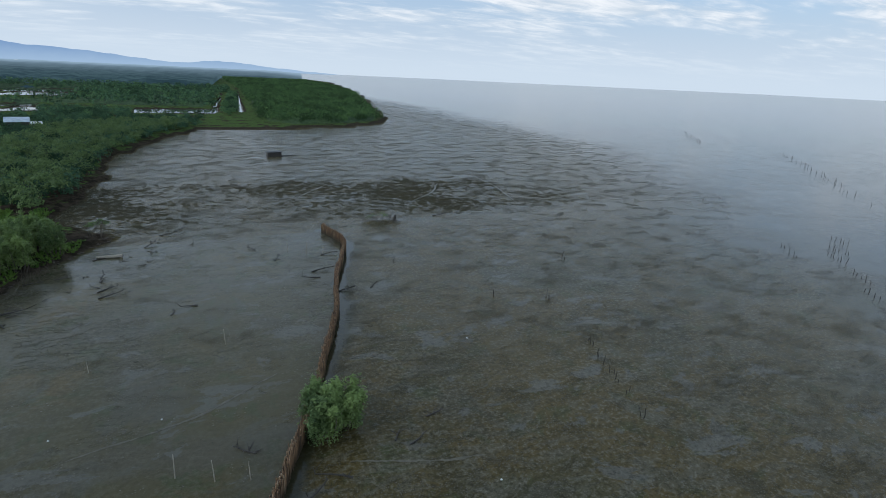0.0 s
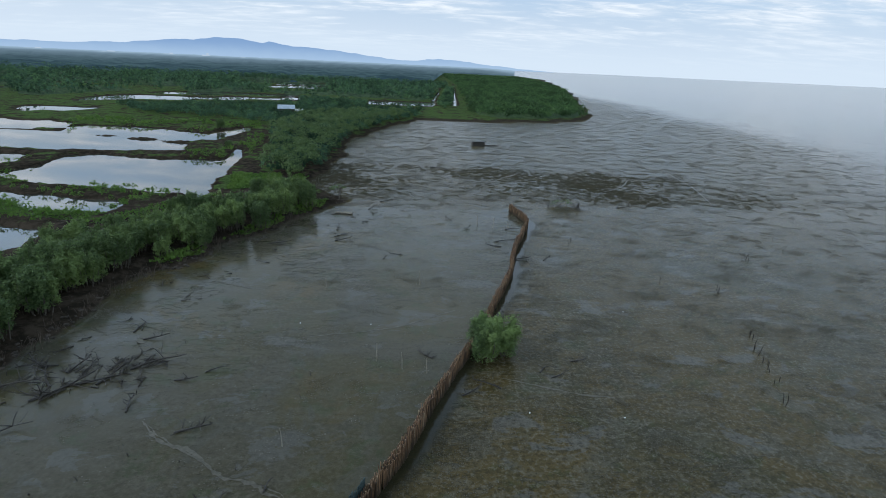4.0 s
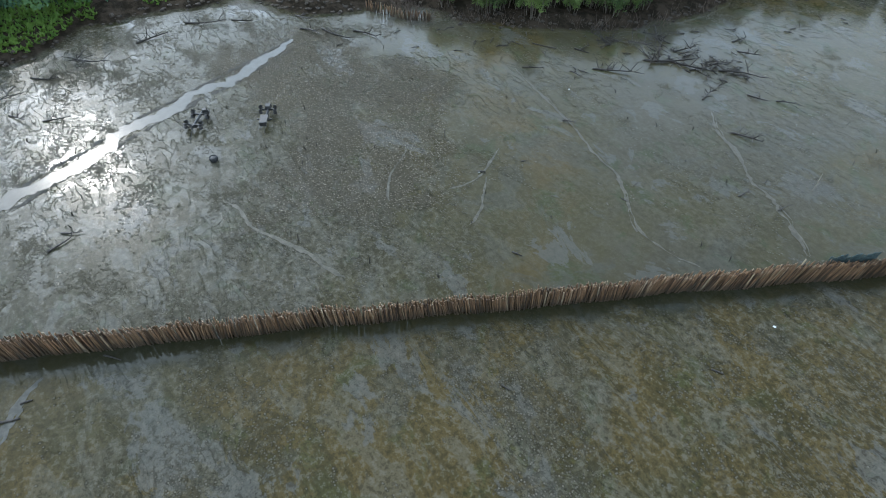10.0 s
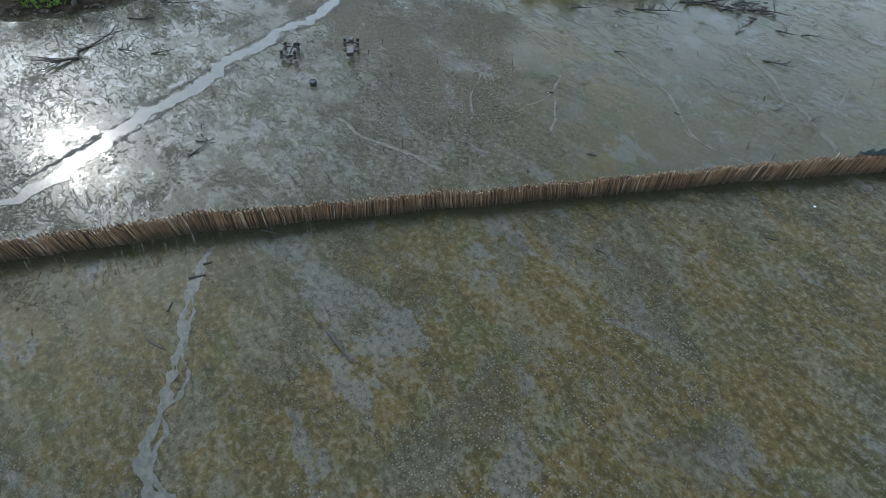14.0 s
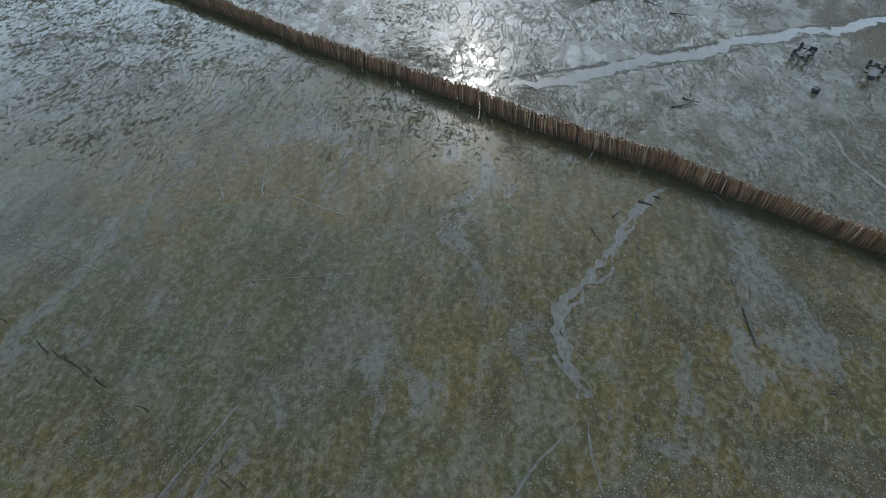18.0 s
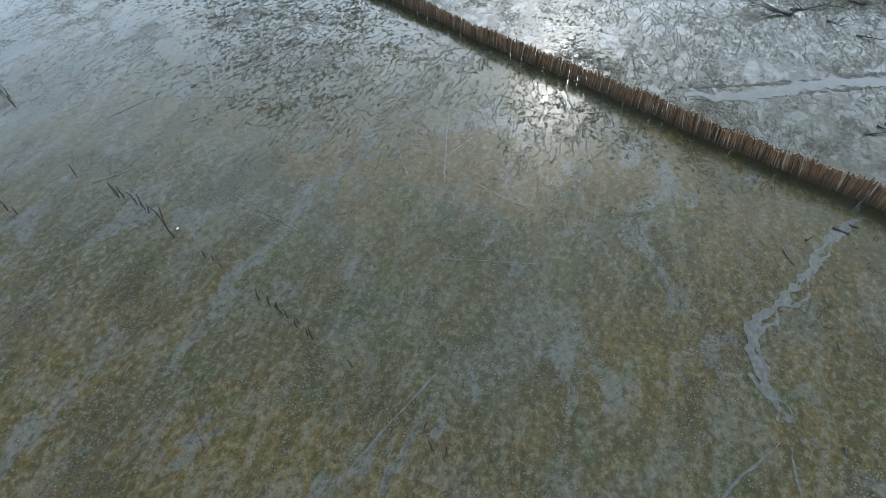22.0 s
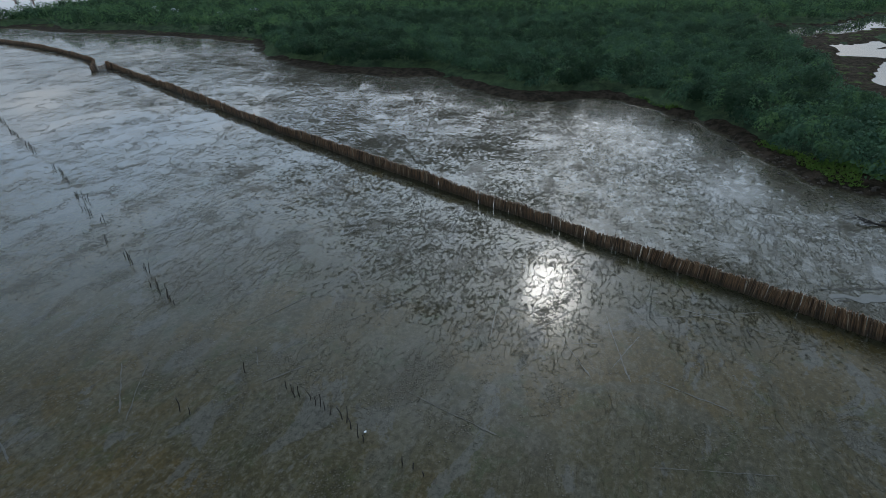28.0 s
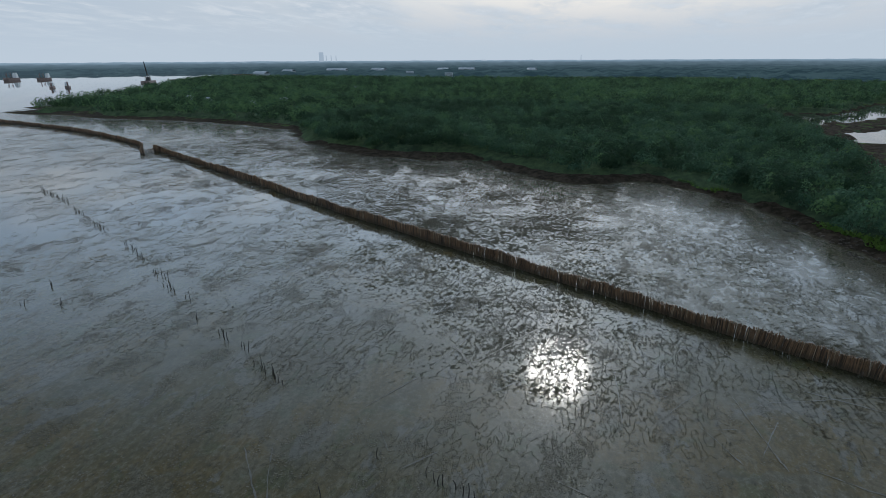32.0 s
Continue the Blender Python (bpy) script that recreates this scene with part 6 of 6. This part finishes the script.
# loose white foam on the flat
for i, (x, y) in enumerate(((15.2, 33.5), (-4.4, 16.9), (-5.1, 48.0), (22, 52), (-10.4, -56.6), (-29, 25), (-24.2, 11.4), (8, 34), (-12, 48), (2.0, 23.4))):
    bm = bmesh.new()
    bmesh.ops.create_icosphere(bm, subdivisions=1, radius=0.075)
    for v in bm.verts:
        v.co = Vector((v.co.x * 1.4, v.co.y, v.co.z * 0.6 + 0.05)) * (1 + 0.25 * math.sin(v.index * 2.3 + i))
    me = bpy.data.meshes.new("foam_block")
    bm.to_mesh(me)
    bm.free()
    me.materials.append(WHITE)
    thing("foam_block", "small white lump of foam on the mud", "foam", pose(x, y, 0.02, 0, 0, i * 40), "white litter on the flat", me=me)


# the wrecked hut far out on the flat
hut = thing("wrecked_raft", "dark wrecked raft hut lying on the flat", "raft", (19.6, 175.6, 0, 0, 0, 8))
s = Soup()
s.box((4.2, 2.0, 1.3), pose(0, 0, 0.65, 0, 0, 0), 0.9)
part("body", s.mesh("body", DRIFT), hut)
s = Soup()
s.box((4.5, 2.3, 0.12), pose(0, 0, 1.36, 3, 0, 0))
part("roof", s.mesh("roof", STEEL_DARK), hut)
for k in range(4):
    s = Soup()
    s.tube([(2.2 + k * 0.9, rnd.uniform(-0.3, 0.3), 0.1), (3.6 + k * 1.1, rnd.uniform(-0.3, 0.3), 0.15)], 0.1, 6)
    part("beam", s.mesh("beam", DRIFT), hut)


# ---- houses, ships, far things ----
def house(x, y, w, d, h, turn, wall, roof, label):
    z = max(on_land(x, y)[0], 0.0)
    b = thing("house", label, "house", pose(x, y, z, 0, 0, turn))
    s = Soup()
    s.box((w, d, h), pose(0, 0, h / 2))
    part("wall", s.mesh("wall", wall), b)
    s = Soup()
    o = 0.4
    pts = [(-w / 2 - o, -d / 2 - o, h - 0.05), (w / 2 + o, -d / 2 - o, h - 0.05), (w / 2 + o, 0, h + d * 0.28), (-w / 2 - o, 0, h + d * 0.28), (-w / 2 - o, d / 2 + o, h - 0.05), (w / 2 + o, d / 2 + o, h - 0.05)]
    low = [(a, c, e - 0.14) for a, c, e in pts]
    s.add(pts + low, [(0, 1, 2, 3), (3, 2, 5, 4), (7, 6, 9, 8), (8, 9, 10, 11), (0, 6, 7, 1), (4, 5, 11, 10), (0, 3, 9, 6), (3, 4, 10, 9), (1, 7, 8, 2), (2, 8, 11, 5)])
    part("roof", s.mesh("roof", roof), b)
    s = Soup()
    s.box((1.0, 0.08, 2.0), pose(0, -d / 2 - 0.03, 1.0))
    part("door", s.mesh("door", DRIFT), b)
    for k in (-1, 1):
        s = Soup()
        s.box((0.9, 0.08, 0.9), pose(k * w * 0.32, -d / 2 - 0.03, h * 0.6))
        part("window", s.mesh("window", STEEL_DARK), b)
    return b


house(-58, 246, 6.5, 5, 2.6, 10, DRIFT, ROOF, "small hut with a blue-grey metal roof among mangroves")
house(-51, 239, 2.5, 2.5, 2.2, 10, WHITE, WHITE, "small white shed beside the hut")
for i, (x, y, w) in enumerate(((-583, -483, 22), (-700, -520, 18), (-800, -495, 34), (-850, -330, 20), (-840, -440, 24), (-880, -300, 26), (-860, -190, 14), (-700, -330, 10), (-620, -250, 9), (-241, -285, 4), (-229, -262, 3.5), (-215, -224, 3.5), (-238, -222, 4), (-330, -280, 5), (-360, -240, 5))):
    house(x, y, w if w > 8 else w * 0.6, 9 if w > 12 else 2.4, 6.5 if w > 8 else 3.4, 75 + 9 * (i % 3), FAR_ROOF, FAR_ROOF, "far white warehouse with a pale roof above the forest" if w > 12 else "small pale hut in the forest")


def ship(x, y, length, turn, label, superstructure=True):
    b = thing("ship", label, "ship", pose(x, y, 0, 0, 0, turn), "ships in the river mouth")
    s = Soup()
    w, h = length * 0.22, length * 0.10
    ring = [(-0.5, -0.4), (-0.46, -0.5), (0.3, -0.5), (0.5, 0), (0.3, 0.5), (-0.46, 0.5), (-0.5, 0.4)]
    lo = [(a * length * 0.94, c * w * 0.85, -0.3) for a, c in ring]
    hi = [(a * length, c * w, h * (1.25 if a > 0.25 else 1.0)) for a, c in ring]
    n = len(ring)
    s.add(lo + hi, [tuple(range(n, 2 * n))] + [(i, (i + 1) % n, n + (i + 1) % n, n + i) for i in range(n)])
    part("hull", s.mesh("hull", HULL), b)
    s = Soup()
    s.box((length * 0.16, w * 0.8, h * 1.6), pose(-length * 0.33, 0, h * 1.7), 0.85)
    s.box((length * 0.10, w * 0.7, h * 0.9), pose(-length * 0.33, 0, h * 2.8), 0.9)
    part("deckhouse", s.mesh("deckhouse", WHITE), b)
    for k in (-0.05, 0.2):
        s = Soup()
        s.tube([(length * k, 0, h * 0.9), (length * k, 0, h * 3.6)], 0.35, 6)
        s.tube([(length * k, 0, h * 1.6), (length * (k + 0.12), 0, h * 3.0)], 0.25, 6)
        part("derrick", s.mesh("derrick", HULL), b)
    return b


ship(-368, -537, 15, 60, "rusty coaster moored in the river mouth")
ship(-362, -549, 13, 40, "small coaster moored beside another in the river")
ship(-498, -797, 28, 20, "low barge anchored on the pale river")
ship(-521, -771, 24, 15, "low barge anchored near the far bank")
crane = thing("crane_barge", "dark crane barge working near the forest shore", "crane", (-474, -551, 0, 0, 0, 30))
s = Soup()
s.box((26, 9, 2.4), pose(0, 0, 1.0), 0.96)
part("pontoon", s.mesh("pontoon", HULL), crane)
s = Soup()
s.box((5, 4, 4), pose(-2, 0, 4.0), 0.8)
part("cab", s.mesh("cab", STEEL_DARK), crane)
s = Soup()
for a in (-0.5, 0.5):
    s.tube([(-1, a, 4), (5, a * 0.3, 22)], 0.28, 5)
part("boom", s.mesh("boom", STEEL_DARK), crane)
for k in (-9, -6, 7, 10):
    s = Soup()
    s.tube([(k, 0, 2), (k, 0, 7)], 0.3, 5)
    part("post", s.mesh("post", STEEL_DARK), crane)

# the skyline, so far off that it never shifts
def far_spot(az, dist):
    return dist * math.sin(radians(az)), dist * math.cos(radians(az))


x, y = far_spot(-120.8, 3600)
tower = thing("tower_block", "hazy pale tower and chimneys on the skyline", "tower", pose(x, y, 0, 0, 0, 30))
s = Soup()
s.box((34, 30, 64), pose(0, 0, 32), 0.9)
part("block", s.mesh("block", HAZE_TOWN), tower)
for k in (1, 2, 3):
    s = Soup()
    s.tube([(-34, 30 * k, 0), (-34, 30 * k, 46)], [3.2, 2.2], 8)
    part("chimney", s.mesh("chimney", HAZE_TOWN), tower)
x, y = far_spot(-95.0, 3600)
mast = thing("chimney_stack", "hazy factory chimney on the skyline", "chimney", pose(x, y, 0))
s = Soup()
s.tube([(0, 0, 0), (0, 0, 40)], [3.0, 2.0], 8)
s.box((60, 20, 12), pose(0, -10, 6))
part("stack", s.mesh("stack", HAZE_TOWN), mast)
for k, (az, w, h) in enumerate(((-23.1, 60, 22), (-20, 40, 30), (-28, 120, 18), (-33, 80, 20), (-17, 70, 16), (-13, 50, 14), (-40, 90, 18), (-105, 120, 20), (-112, 90, 22), (-100, 60, 20), (-88, 120, 18), (-128, 90, 20))):
    x, y = far_spot(az, 3500)
    s = Soup()
    s.box((w, 20, h * 0.5), pose(0, 0, h * 0.25))
    s.box((w * 0.3, 18, h * 0.8), pose(w * 0.2, 0, h * 0.4))
    thing("town_block", "hazy pale town building on the skyline", "building", pose(x, y, 0, 0, 0, -az), "far town", me=s.mesh("town_block", HAZE_TOWN))

# hills and the wooded skyline
RIDGE = [(-58, 0.0), (-50, 0.15), (-40, 0.35), (-31.6, 0.38), (-26.3, 0.65), (-22.4, 1.2), (-21, 1.15), (-19, 1.5), (-17.4, 1.52), (-14.8, 1.2), (-14.3, 1.35), (-12.2, 1.0), (-10.5, 1.0), (-7.8, 0.85), (-3.8, 0.38), (-1.5, 0.15), (0.7, 0.3), (1.9, 0.5), (4.2, 0.4), (6.7, 0.22), (9.8, 0.1), (14, 0.0)]


def ridge(name, table, dist, lift, mat, label, rough, seed):
    az = np.linspace(table[0][0], table[-1][0], 240)
    el = np.interp(az, [p[0] for p in table], [p[1] for p in table])
    el = el + rough * (lattice(az * 10, az * 0, 6.0, seed) - 0.5) * (el > 0.05)
    verts, faces = [], []
    for i, (a, e) in enumerate(zip(az, el)):
        h = dist * math.tan(radians(max(e, 0.0))) + lift * min(1.0, i / 30, (239 - i) / 30)
        for d, z in ((dist - 60, -5.0), (dist + 60, h * 0.55), (dist + 200, h), (dist + 260, -5.0)):
            verts.append((d * math.sin(radians(a)), d * math.cos(radians(a)), z))
        if i:
            for k in range(3):
                faces.append((4 * i - 4 + k, 4 * i + k, 4 * i + k + 1, 4 * i - 3 + k))
    return tagged(new(name, mesh_of(name, verts, faces, mat, True)), label, "hills", kind="structure")


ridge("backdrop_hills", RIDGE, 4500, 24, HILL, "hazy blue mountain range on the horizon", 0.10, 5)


def far_woods():
    """Wooded plain from about a kilometre out to the horizon, with an uneven top."""
    verts, faces = [], []
    az = np.linspace(-152, 10, 280)
    dist = [640, 720, 850, 1000, 1150, 1300, 1600, 2000, 2600, 3300, 4000, 4700]
    for i, a in enumerate(az):
        for k, d in enumerate(dist):
            h = -1.0 if k == 0 else 4.0 + 5.0 * float(lattice(np.array([a * d * 0.02]), np.array([d * 0.31]), 3.0, 77)[0]) + (3 if k > 6 else 0)
            start = d + (0 if k else 60 * math.sin(i * 0.7))
            if a < -126:      # the far bank of the river
                start = max(start, 640 + 620 * min(1.0, (-126 - a) / 6.0) + 25 * k)
            if a > 1.5:
                start = max(start, 640 + 640 * min(1.0, (a - 1.5) / 1.0) + 25 * k)
            if a > 7 and k:
                h *= max(0.0, (10 - a) / 3)
            verts.append((start * math.sin(radians(a)), start * math.cos(radians(a)), h))
        if i:
            n = len(dist)
            for k in range(n - 1):
                faces.append((n * (i - 1) + k, n * i + k, n * i + k + 1, n * (i - 1) + k + 1))
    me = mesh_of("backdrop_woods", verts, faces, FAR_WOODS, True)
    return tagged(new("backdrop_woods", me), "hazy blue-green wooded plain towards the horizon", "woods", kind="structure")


far_woods()
